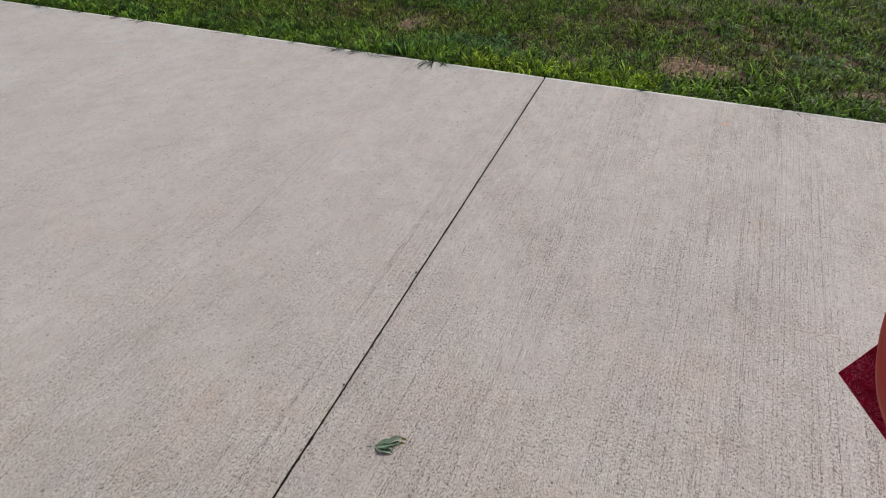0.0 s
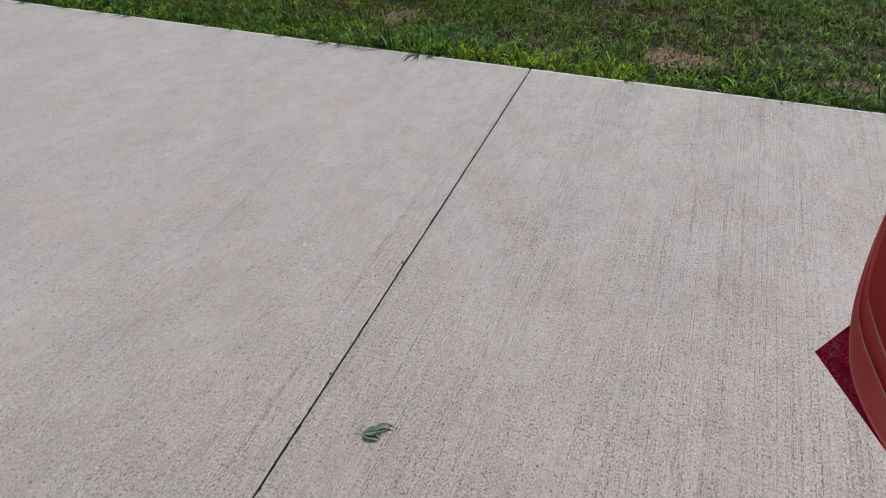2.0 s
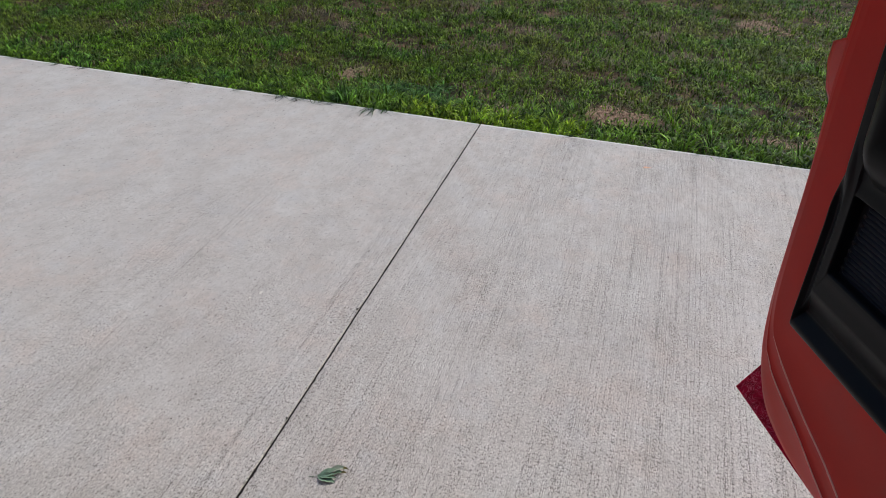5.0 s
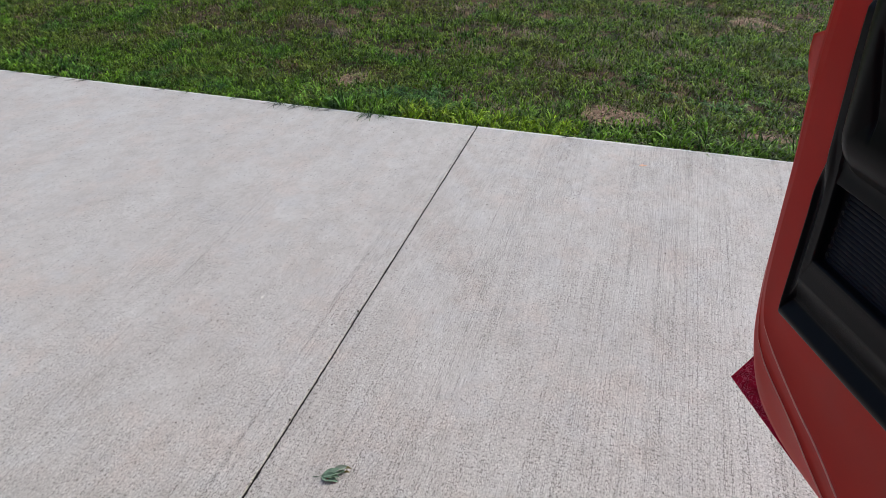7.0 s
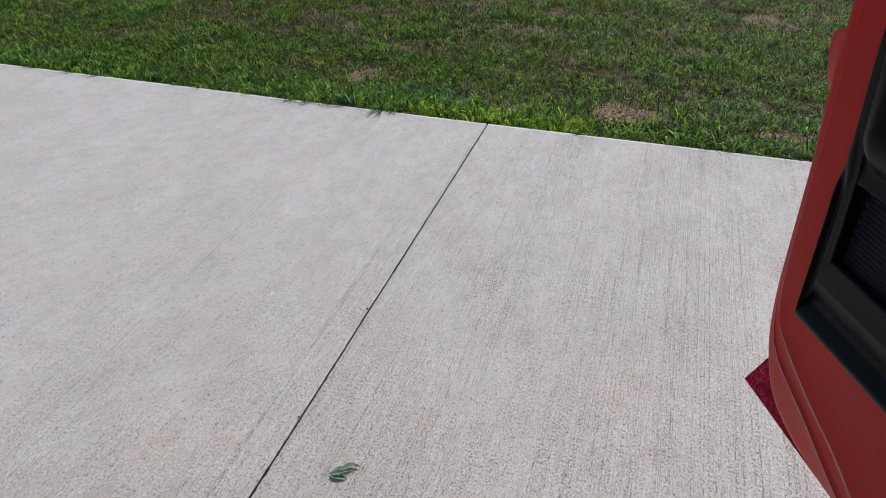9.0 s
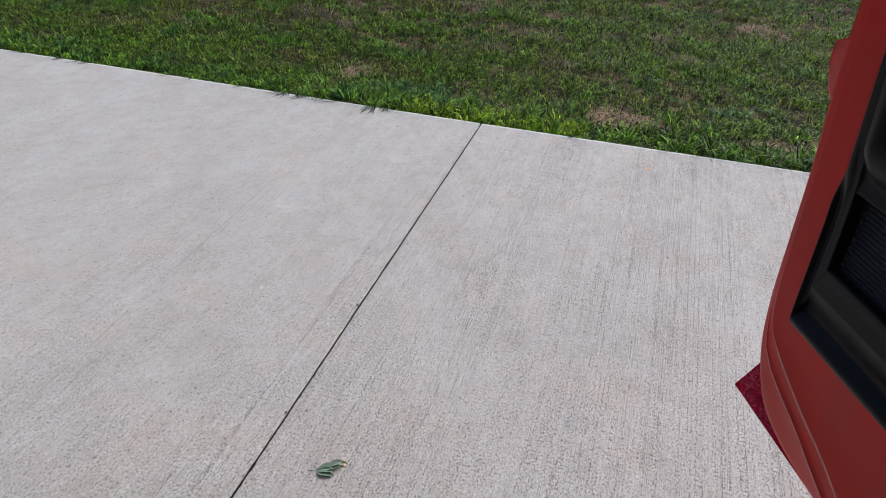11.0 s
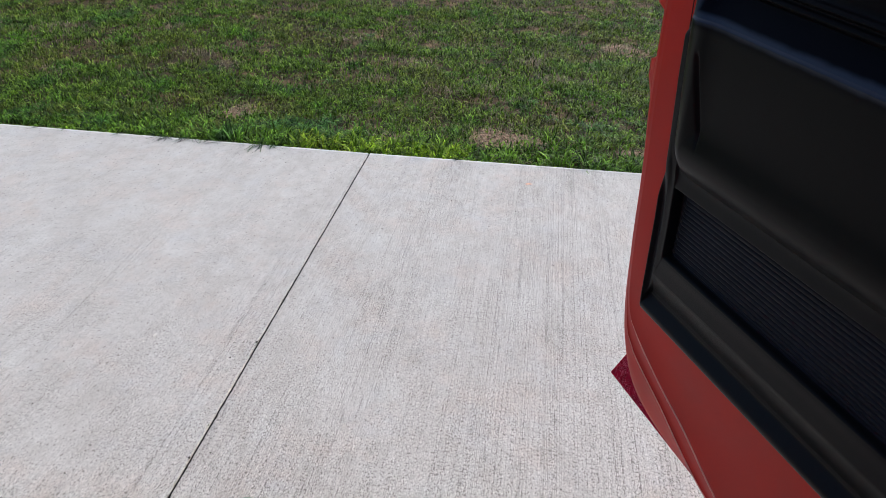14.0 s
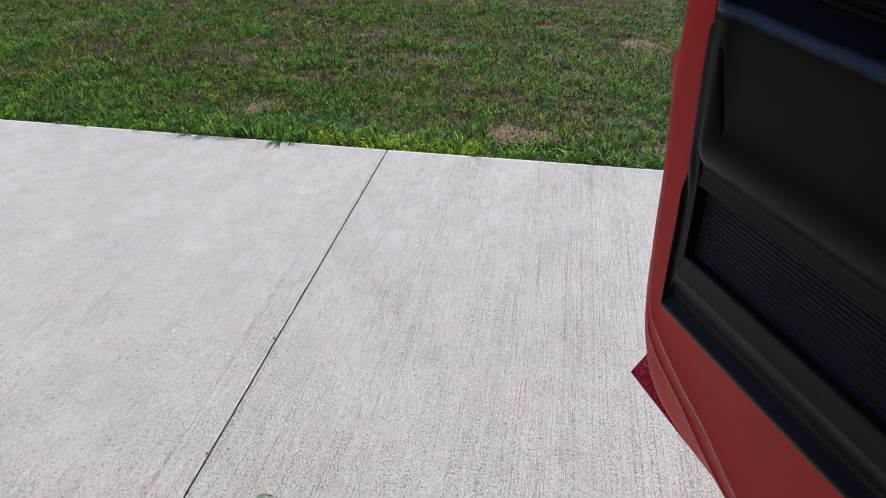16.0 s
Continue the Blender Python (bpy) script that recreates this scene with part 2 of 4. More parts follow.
def grass_material(name, low, high, dull, fresh, cool, dry, dry_from):
    """Blades that vary one by one, and in dull, fresh and bluish drifts over the lawn."""
    m, t, p = material(name, 0.42, spec=0.15)
    flat = place(t)
    one = t.nodes.new("ShaderNodeNewGeometry").outputs["Random Per Island"]
    drift, spread, lush, shade = noise_tex(t, flat, 1.1, 4.0), noise_tex(t, flat, 3.2, 3.0), noise_tex(t, place(t, 0.8, 1.2, 1.0), 3.1, 3.0), noise_tex(t, place(t, 1.3, 0.8, 1.0), 2.1, 3.0)
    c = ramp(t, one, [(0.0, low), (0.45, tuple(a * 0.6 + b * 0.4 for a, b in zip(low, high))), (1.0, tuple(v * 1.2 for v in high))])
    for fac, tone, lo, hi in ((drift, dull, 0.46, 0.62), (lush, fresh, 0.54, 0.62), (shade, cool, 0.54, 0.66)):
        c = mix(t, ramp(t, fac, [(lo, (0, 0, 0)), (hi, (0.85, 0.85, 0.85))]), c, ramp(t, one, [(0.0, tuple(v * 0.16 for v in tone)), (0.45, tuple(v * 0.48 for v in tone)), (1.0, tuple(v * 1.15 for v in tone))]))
    odd = node(t, "ShaderNodeMath", [(0, one)])
    odd.operation = "MULTIPLY"
    odd.inputs[1].default_value = 7.31
    frac = node(t, "ShaderNodeMath", [(0, odd.outputs[0])])
    frac.operation = "FRACT"
    summed = node(t, "ShaderNodeMath", [(0, frac.outputs[0]), (1, spread)])
    summed.operation = "ADD"
    c = mix(t, ramp(t, summed.outputs[0], [(dry_from, (0, 0, 0)), (min(0.99, dry_from + 0.03), (1, 1, 1))]), c, dry)
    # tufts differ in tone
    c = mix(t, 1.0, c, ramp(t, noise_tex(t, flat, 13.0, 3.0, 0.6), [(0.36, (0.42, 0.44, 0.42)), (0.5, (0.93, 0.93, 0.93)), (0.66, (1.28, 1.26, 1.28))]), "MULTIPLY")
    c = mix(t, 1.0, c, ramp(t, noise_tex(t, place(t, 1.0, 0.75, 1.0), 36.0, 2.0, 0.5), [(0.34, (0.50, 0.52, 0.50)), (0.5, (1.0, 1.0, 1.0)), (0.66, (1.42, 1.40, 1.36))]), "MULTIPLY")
    t.links.new(c, p.inputs["Base Color"])
    glow = node(t, "ShaderNodeBsdfTranslucent", [("Color", c)])
    both = node(t, "ShaderNodeMixShader", [(1, p.outputs[0]), (2, glow.outputs[0])], Fac=0.32)
    t.links.new(both.outputs[0], t.nodes["Material Output"].inputs["Surface"])
    return m


def paint_material(name, colour, dark, rough=0.32, coat=0.5, spec=0.5):
    m, t, p = material(name, rough, coat=coat, coat_rough=0.12, spec=spec)
    flat = place(t)
    dust, fine = noise_tex(t, flat, 9.0, 4.0), noise_tex(t, flat, 420.0, 2.0)
    c = ramp(t, dust, [(0.3, dark), (0.7, colour)])
    t.links.new(c, p.inputs["Base Color"])
    t.links.new(ramp(t, dust, [(0.3, (rough,) * 3), (0.75, (rough + 0.15,) * 3)]), p.inputs["Roughness"])
    t.links.new(bump(t, fine, 0.05, 0.001), p.inputs["Normal"])
    return m


def plastic_material(name, colour, rough, grain=900.0, deep=0.12, spec=0.11):
    m, t, p = material(name, rough, spec=spec)
    flat = place(t)
    leather, wear = noise_tex(t, flat, grain, 2.0, 0.7), noise_tex(t, flat, 14.0, 4.0)
    c = ramp(t, wear, [(0.3, tuple(v * 0.75 for v in colour)), (0.72, tuple(v * 1.25 for v in colour))])
    t.links.new(c, p.inputs["Base Color"])
    t.links.new(ramp(t, wear, [(0.3, (rough - 0.06,) * 3), (0.75, (rough + 0.1,) * 3)]), p.inputs["Roughness"])
    t.links.new(bump(t, leather, deep, 0.0012), p.inputs["Normal"])
    return m


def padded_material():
    """Black vinyl, its upper edge coloured navy and blue for the sky's reflection."""
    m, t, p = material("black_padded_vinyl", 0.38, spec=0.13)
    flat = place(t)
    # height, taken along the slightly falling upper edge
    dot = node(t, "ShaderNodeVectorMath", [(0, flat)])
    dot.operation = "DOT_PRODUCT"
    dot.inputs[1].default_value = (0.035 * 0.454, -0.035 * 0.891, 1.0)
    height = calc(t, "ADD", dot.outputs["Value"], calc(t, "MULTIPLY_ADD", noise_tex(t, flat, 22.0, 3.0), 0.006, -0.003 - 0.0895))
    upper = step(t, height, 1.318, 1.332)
    sheen = calc(t, "MULTIPLY", step(t, height, 1.326, 1.3365), step(t, height, 1.3465, 1.3385))
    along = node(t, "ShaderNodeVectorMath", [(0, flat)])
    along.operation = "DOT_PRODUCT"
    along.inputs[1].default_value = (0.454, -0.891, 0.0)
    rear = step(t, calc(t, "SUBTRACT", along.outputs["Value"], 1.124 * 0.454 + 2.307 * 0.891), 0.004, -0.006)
    sheen = calc(t, "MAXIMUM", sheen, calc(t, "MULTIPLY", calc(t, "MULTIPLY", rear, 0.8), calc(t, "MULTIPLY", upper, step(t, height, 1.372, 1.350))))
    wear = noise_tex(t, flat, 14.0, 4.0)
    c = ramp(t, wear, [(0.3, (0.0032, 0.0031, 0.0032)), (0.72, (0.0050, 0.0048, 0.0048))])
    # sky reflection painted in: navy on the ledge, bluer along its edge
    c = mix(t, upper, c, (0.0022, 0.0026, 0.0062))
    c = mix(t, sheen, c, (0.008, 0.017, 0.046))
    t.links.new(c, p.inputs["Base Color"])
    # the rear rim, given more gloss so that it reads lighter
    rim_gloss = calc(t, "MULTIPLY", step(t, calc(t, "SUBTRACT", along.outputs["Value"], 1.124 * 0.454 + 2.307 * 0.891), 0.034, 0.012), calc(t, "SUBTRACT", 1.0, upper))
    gloss = calc(t, "MULTIPLY_ADD", sheen, 0.42, calc(t, "MULTIPLY_ADD", upper, -0.065, 0.118))
    t.links.new(calc(t, "MULTIPLY_ADD", rim_gloss, 0.2, gloss), p.inputs["Specular IOR Level"])
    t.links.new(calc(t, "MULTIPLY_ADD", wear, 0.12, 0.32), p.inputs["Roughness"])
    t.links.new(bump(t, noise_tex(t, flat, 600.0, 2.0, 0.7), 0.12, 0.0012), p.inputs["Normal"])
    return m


def plain_material(name, colour, rough=0.6, spread=0.3, scale=60.0, metal=0.0):
    m, t, p = material(name, rough, metal)
    k = noise_tex(t, place(t), scale, 4.0)
    c = ramp(t, k, [(0.3, tuple(v * (1 - spread) for v in colour)), (0.7, tuple(v * (1 + spread) for v in colour))])
    t.links.new(c, p.inputs["Base Color"])
    return m


def glass_material():
    m, t, p = material("window_glass", 0.03)
    p.inputs["Transmission Weight"].default_value = 1.0
    p.inputs["Base Color"].default_value = (0.8, 0.86, 0.84, 1)
    return m


def crumpled_material():
    """Dark red inside of the sheet metal, with paler streaks that follow its crumples."""
    m, t, p = material("dark_red_streaked_paint", 0.4, spec=0.06)
    at = place(t, 30.0, 30.0, 30.0)
    w = node(t, "ShaderNodeTexNoise", [("Vector", at)], Scale=1.0, Detail=2.0, Distortion=2.2).outputs["Fac"]
    ridge = calc(t, "ABSOLUTE", calc(t, "SUBTRACT", calc(t, "FRACT", calc(t, "MULTIPLY", w, 7.0)), 0.5))
    c = ramp(t, w, [(0.35, (0.30, 0.005, 0.020)), (0.65, (0.55, 0.014, 0.048))])
    c = mix(t, calc(t, "MULTIPLY", step(t, ridge, 0.16, 0.03), step(t, noise_tex(t, at, 0.7, 2.0), 0.42, 0.58)), c, (0.74, 0.13, 0.19))
    t.links.new(c, p.inputs["Base Color"])
    t.links.new(bump(t, ridge, 0.5, 0.004), p.inputs["Normal"])
    return m


M_CONCRETE = concrete_material()
M_SOIL, M_BARE = soil_material(), bare_material()
M_GRASS = grass_material("lawn_grass", (0.014, 0.036, 0.005), (0.28, 0.455, 0.045), (0.31, 0.365, 0.062), (0.23, 0.49, 0.034), (0.145, 0.35, 0.050), (0.62, 0.53, 0.29), 1.13)
# darker copy of the lawn grass: shade between clumps put into its colour
M_UNDER_SHADED = grass_material("shaded_undergrowth", (0.008, 0.018, 0.003), (0.125, 0.185, 0.022), (0.18, 0.155, 0.045), (0.12, 0.22, 0.022), (0.075, 0.165, 0.032), (0.44, 0.37, 0.21), 1.13)
M_VERGE = grass_material("verge_grass", (0.010, 0.040, 0.006), (0.30, 0.53, 0.052), (0.21, 0.41, 0.06), (0.38, 0.63, 0.045), (0.16, 0.38, 0.068), (0.28, 0.25, 0.11), 1.42)
M_LIME = grass_material("lime_grass", (0.06, 0.14, 0.010), (0.54, 0.77, 0.05), (0.34, 0.58, 0.05), (0.62, 0.79, 0.05), (0.40, 0.66, 0.05), (0.4, 0.36, 0.12), 1.42)
M_CRAB = grass_material("coarse_grass", (0.012, 0.055, 0.012), (0.23, 0.48, 0.085), (0.15, 0.35, 0.07), (0.28, 0.54, 0.06), (0.14, 0.37, 0.095), (0.16, 0.16, 0.07), 1.5)
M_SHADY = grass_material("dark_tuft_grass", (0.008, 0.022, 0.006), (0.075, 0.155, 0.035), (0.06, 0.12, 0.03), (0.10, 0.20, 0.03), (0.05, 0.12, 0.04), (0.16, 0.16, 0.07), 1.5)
M_STALK = plain_material("dead_stalk", (0.085, 0.075, 0.055), 0.85, 0.4, 90.0)
M_STRAW = plain_material("dry_straw", (0.42, 0.34, 0.225), 0.8, 0.35, 40.0)
M_RED = paint_material("red_door_paint", (0.575, 0.029, 0.020), (0.50, 0.023, 0.016), 0.45, 0.0, 0.20)
M_SKIN = paint_material("bright_red_paint", (0.62, 0.02, 0.012), (0.55, 0.017, 0.010), 0.3, 0.15, 0.3)
M_MAROON = crumpled_material()
M_PALE_EDGE = paint_material("pale_red_edge", (0.9, 0.50, 0.42), (0.8, 0.34, 0.27), 0.4, 0.0, 0.35)
M_BLACK = plastic_material("black_door_plastic", (0.0054, 0.0057, 0.0068), 0.40, spec=0.20)
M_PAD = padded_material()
M_RIB = plastic_material("ribbed_pocket_plastic", (0.0108, 0.0125, 0.0205), 0.48, spec=0.15)
M_SILL = plastic_material("dull_black_moulding", (0.0040, 0.0036, 0.0046), 0.5, spec=0.09)
M_RUBBER = plain_material("black_rubber", (0.012, 0.012, 0.012), 0.75, 0.3)
M_TRIM = plain_material("grey_cabin_trim", (0.05, 0.05, 0.052), 0.8, 0.2)
M_METAL = plain_material("dull_metal", (0.5, 0.5, 0.5), 0.35, 0.15, 30.0, 1.0)
M_DIRT = plain_material("joint_dirt", (0.013, 0.011, 0.009), 0.95, 0.5, 150.0)
M_GRAVEL = plain_material("gravel_bed", (0.2, 0.18, 0.16), 0.95, 0.4, 60.0)
M_LEAF = plain_material("green_leaf", (0.22, 0.335, 0.225), 0.45, 0.3, 70.0)
M_LEAF_PALE = plain_material("pale_leaf_underside", (0.27, 0.34, 0.255), 0.6, 0.2, 80.0)
M_LEAF_TIP = plain_material("browned_leaf", (0.36, 0.32, 0.12), 0.6, 0.35, 90.0)
M_ORANGE = plain_material("orange_leaf", (0.74, 0.43, 0.28), 0.6, 0.3, 90.0)
M_CHIP = plain_material("pale_chip", (0.72, 0.69, 0.63), 0.6, 0.15, 90.0)
M_CRUMB = plain_material("dark_crumb", (0.05, 0.042, 0.035), 0.9, 0.4, 200.0)
M_GLASS = glass_material()


# ---- mesh helpers ----
def mesh_object(name, bm, mat, smooth=False):
    bmesh.ops.recalc_face_normals(bm, faces=bm.faces)
    me = bpy.data.meshes.new(name)
    bm.to_mesh(me)
    bm.free()
    me.materials.append(mat)
    if smooth:
        me.polygons.foreach_set("use_smooth", [True] * len(me.polygons))
    return new(name, me)


def under(ob, parent):
    ob.parent = parent
    ob.matrix_parent_inverse = (Matrix.Translation(parent.location) if parent.parent is None else Matrix()).inverted()
    return ob


def part(name, bm, mat, parent, label="", smooth=False):
    ob = under(mesh_object(name, bm, mat, smooth), parent)
    return tagged(ob, label) if label else ob


def box(bm, lo, hi, bevel=0.0, segments=2):
    r = bmesh.ops.create_cube(bm, size=1.0)
    vs = r["verts"]
    for v in vs:
        v.co = Vector([(a + b) / 2 + c * (b - a) for a, b, c in zip(lo, hi, v.co)])
    if bevel:
        es = list({e for v in vs for e in v.link_edges})
        bmesh.ops.bevel(bm, geom=es, offset=bevel, segments=segments, affect="EDGES", profile=0.5)
    return bm


def boxed(*boxes, bevel=0.0):
    bm = bmesh.new()
    for lo, hi in boxes:
        box(bm, lo, hi, bevel)
    return bm


def spline(points, n):
    """n points along a smooth curve through the points (Catmull-Rom, even steps between neighbours)."""
    p = [np.array(q, float) for q in points]
    p = [2 * p[0] - p[1]] + p + [2 * p[-1] - p[-2]]
    out = []
    for s in np.linspace(0, len(points) - 1, n):
        i = min(int(s), len(points) - 2)
        f = s - i
        a, b, c, d = p[i:i + 4]
        out.append(0.5 * (2 * b + (c - a) * f + (2 * a - 5 * b + 4 * c - d) * f * f + (3 * b - a - 3 * c + d) * f ** 3))
    return np.array(out)


def strip(bm, rings, close=False):
    """Faces between rings of points of the same count."""
    rows = [[bm.verts.new(p) for p in ring] for ring in rings]
    for a, b in zip(rows, rows[1:] + ([rows[0]] if close else [])):
        for i in range(len(a) - 1):
            bm.faces.new((a[i], a[i + 1], b[i + 1], b[i]))
    return rows


# ---- ground ----
# x, y, half lengths, and how bare
BARE = [(0.70, 0.38, 0.235, 0.15, 1.0), (-0.98, 0.58, 0.17, 0.125, 0.95), (0.05, 0.28, 0.09, 0.06, 0.8), (1.60, 2.46, 0.21, 0.18, 1.0),
        (-1.80, 1.64, 0.16, 0.12, 0.7), (-0.12, 1.76, 0.22, 0.12, 0.72), (1.02, 1.52, 0.15, 0.09, 0.75), (-0.70, 2.25, 0.12, 0.09, 0.7),
        (0.24, 1.17, 0.14, 0.07, 0.7), (1.54, 0.29, 0.13, 0.08, 0.85), (2.35, 5.75, 0.5, 0.3, 1.0), (0.85, 1.95, 0.12, 0.10, 0.7), (-2.6, 1.1, 0.16, 0.1, 0.7), (-3.4, 2.2, 0.2, 0.12, 0.7), (-1.44, 1.41, 0.12, 0.12, 0.75), (-2.4, 2.39, 0.14, 0.12, 0.7), (-0.30, 1.30, 0.10, 0.08, 0.6), (0.55, 1.25, 0.12, 0.08, 0.6)]


def bareness(x, y):
    """0 on turf, 1 in the middle of a bare place."""
    v = np.zeros_like(x)
    for bx, by, rx, ry, much in BARE:
        wob = 0.25 * np.sin(9 * x + 5 * by) + 0.2 * np.sin(23 * y + 7 * bx)
        d = np.sqrt(((x - bx) / rx) ** 2 + ((y - by) / ry) ** 2) + wob * 0.6
        v = np.maximum(v, much * np.clip(1.35 - d, 0, 1))
    return v


def soft_noise(x, y, scale, seed):
    """Cheap smooth noise, about -1 to 1."""
    r = np.random.RandomState(seed)
    out = np.zeros_like(x)
    for k in range(7):
        a = r.uniform(0, 2 * np.pi)
        w = scale * r.uniform(0.5, 1.9)
        out += np.sin(w * (x * np.cos(a) + y * np.sin(a)) + r.uniform(0, 6.28))
    return out / 3.5


def build_ground():
    near = np.arange(-6.5, 6.51, 0.1)
    xs = np.concatenate([[-2500, -600, -150, -50, -20, -10], near, [10, 20, 50, 150, 600, 2500]])
    ny = np.arange(-0.2, 9.01, 0.08)
    ys = np.concatenate([[-2500, -600, -150, -50, -20, -9, -4], ny, [12, 20, 50, 150, 600, 2500]])
    X, Y = np.meshgrid(xs, ys)
    lawn = np.clip(Y / 0.3, 0, 1) * (np.abs(X) < 7) * (Y < 9.5)
    Z = -0.032 + lawn * (0.012 * soft_noise(X, Y, 3.0, 3) + 0.006 * soft_noise(X, Y, 11.0, 4) + 0.006 * bareness(X, Y))
    Z = np.where(Y < 0.02, -0.115, Z)
    Z = np.where((np.abs(X) > 9.3) | (Y < -9.4), -0.032, Z)
    nx = len(xs)
    me = bpy.data.meshes.new("ground")
    faces = [(j * nx + i, j * nx + i + 1, (j + 1) * nx + i + 1, (j + 1) * nx + i) for j in range(len(ys) - 1) for i in range(nx - 1)]
    me.from_pydata(np.stack([X, Y, Z], -1).reshape(-1, 3).tolist(), [], faces)
    me.materials.append(M_SOIL)
    ob = new("ground", me)
    return tagged(ob, "brown lawn soil and thatch reaching to the horizon", "ground", kind="structure")


build_ground()


# ---- driveway ----
SLAB, GAP = 4.6, 0.0055


def slab_mesh(x0, x1, y0, y1, seed):
    """A slab with a worn, slightly chipped and rounded rim."""
    r = np.random.RandomState(seed)
    n = 620
    s = np.linspace(0, 1, n, endpoint=False)
    rim = np.concatenate([np.stack([x0 + (x1 - x0) * s, 0 * s + y0], -1), np.stack([0 * s + x1, y0 + (y1 - y0) * s], -1),
                          np.stack([x1 + (x0 - x1) * s, 0 * s + y1], -1), np.stack([0 * s + x0, y1 + (y0 - y1) * s], -1)])
    if y1 == 0 and x0 > 0:
        rim[:, 1] += 0.012 * np.clip(rim[:, 0], 0, 2.0) * (rim[:, 1] > -0.01)
    mid = np.array([(x0 + x1) / 2, (y0 + y1) / 2])
    inward = np.sign(mid - rim)
    on_x = (np.abs(rim[:, 0] - x0) < 1e-6) | (np.abs(rim[:, 0] - x1) < 1e-6)
    on_y = (np.abs(rim[:, 1] - y0) < 1e-6) | (rim[:, 1] > y1 - 1e-6)
    step = inward * np.stack([on_x, on_y], -1)
    chip = (r.uniform(0, 1, len(rim)) ** 7 * 0.0038 + 0.0008 * r.uniform(0, 1, len(rim)))[:, None]
    me = bpy.data.meshes.new("slab")
    rings = [(rim, -0.1), (rim + step * chip, -0.0045), (rim + step * (chip + 0.0012), -0.0015), (rim + step * (chip + 0.0028), 0.0)]
    verts = np.concatenate([np.column_stack([p, np.full(len(p), z)]) for p, z in rings])
    c = len(rim)
    faces = [(k * c + i, k * c + (i + 1) % c, (k + 1) * c + (i + 1) % c, (k + 1) * c + i) for k in range(3) for i in range(c)]
    faces.append(tuple(range(3 * c, 4 * c)))
    me.from_pydata(verts.tolist(), [], faces)
    me.materials.append(M_CONCRETE)
    return me


def build_driveway():
    bed = mesh_object("driveway", boxed(((-9.2, -9.2, -0.114), (9.2, -0.003, -0.1))), M_GRAVEL)
    tagged(bed, "pale broom-finished concrete driveway beside a lawn", "driveway", kind="structure")
    k = 0
    for i in range(-2, 2):
        for j in range(2):
            x0, x1 = i * SLAB + GAP / 2, (i + 1) * SLAB - GAP / 2
            y1, y0 = -j * SLAB - (GAP / 2 if j else 0), -(j + 1) * SLAB + GAP / 2
            under(new("slab", slab_mesh(x0, x1, y0, y1, 40 + k)), bed)
            k += 1
    # dirt that fills the joint, a little below the surface
    n = 260
    r = np.random.RandomState(8)
    ys = np.linspace(-9.19, -0.004, n)
    top = -0.0045 + 0.002 * r.uniform(-1, 1, n)
    bm = bmesh.new()
    strip(bm, [[(-GAP / 2 + 0.0002, y, -0.09) for y in ys], [(-GAP / 2 + 0.0002, y, z) for y, z in zip(ys, top)],
               [(GAP / 2 - 0.0002, y, z) for y, z in zip(ys, top)], [(GAP / 2 - 0.0002, y, -0.09) for y in ys]])
    part("joint_filler", bm, M_DIRT, bed, "dark dirt in the control joint")
    return bed


build_driveway()


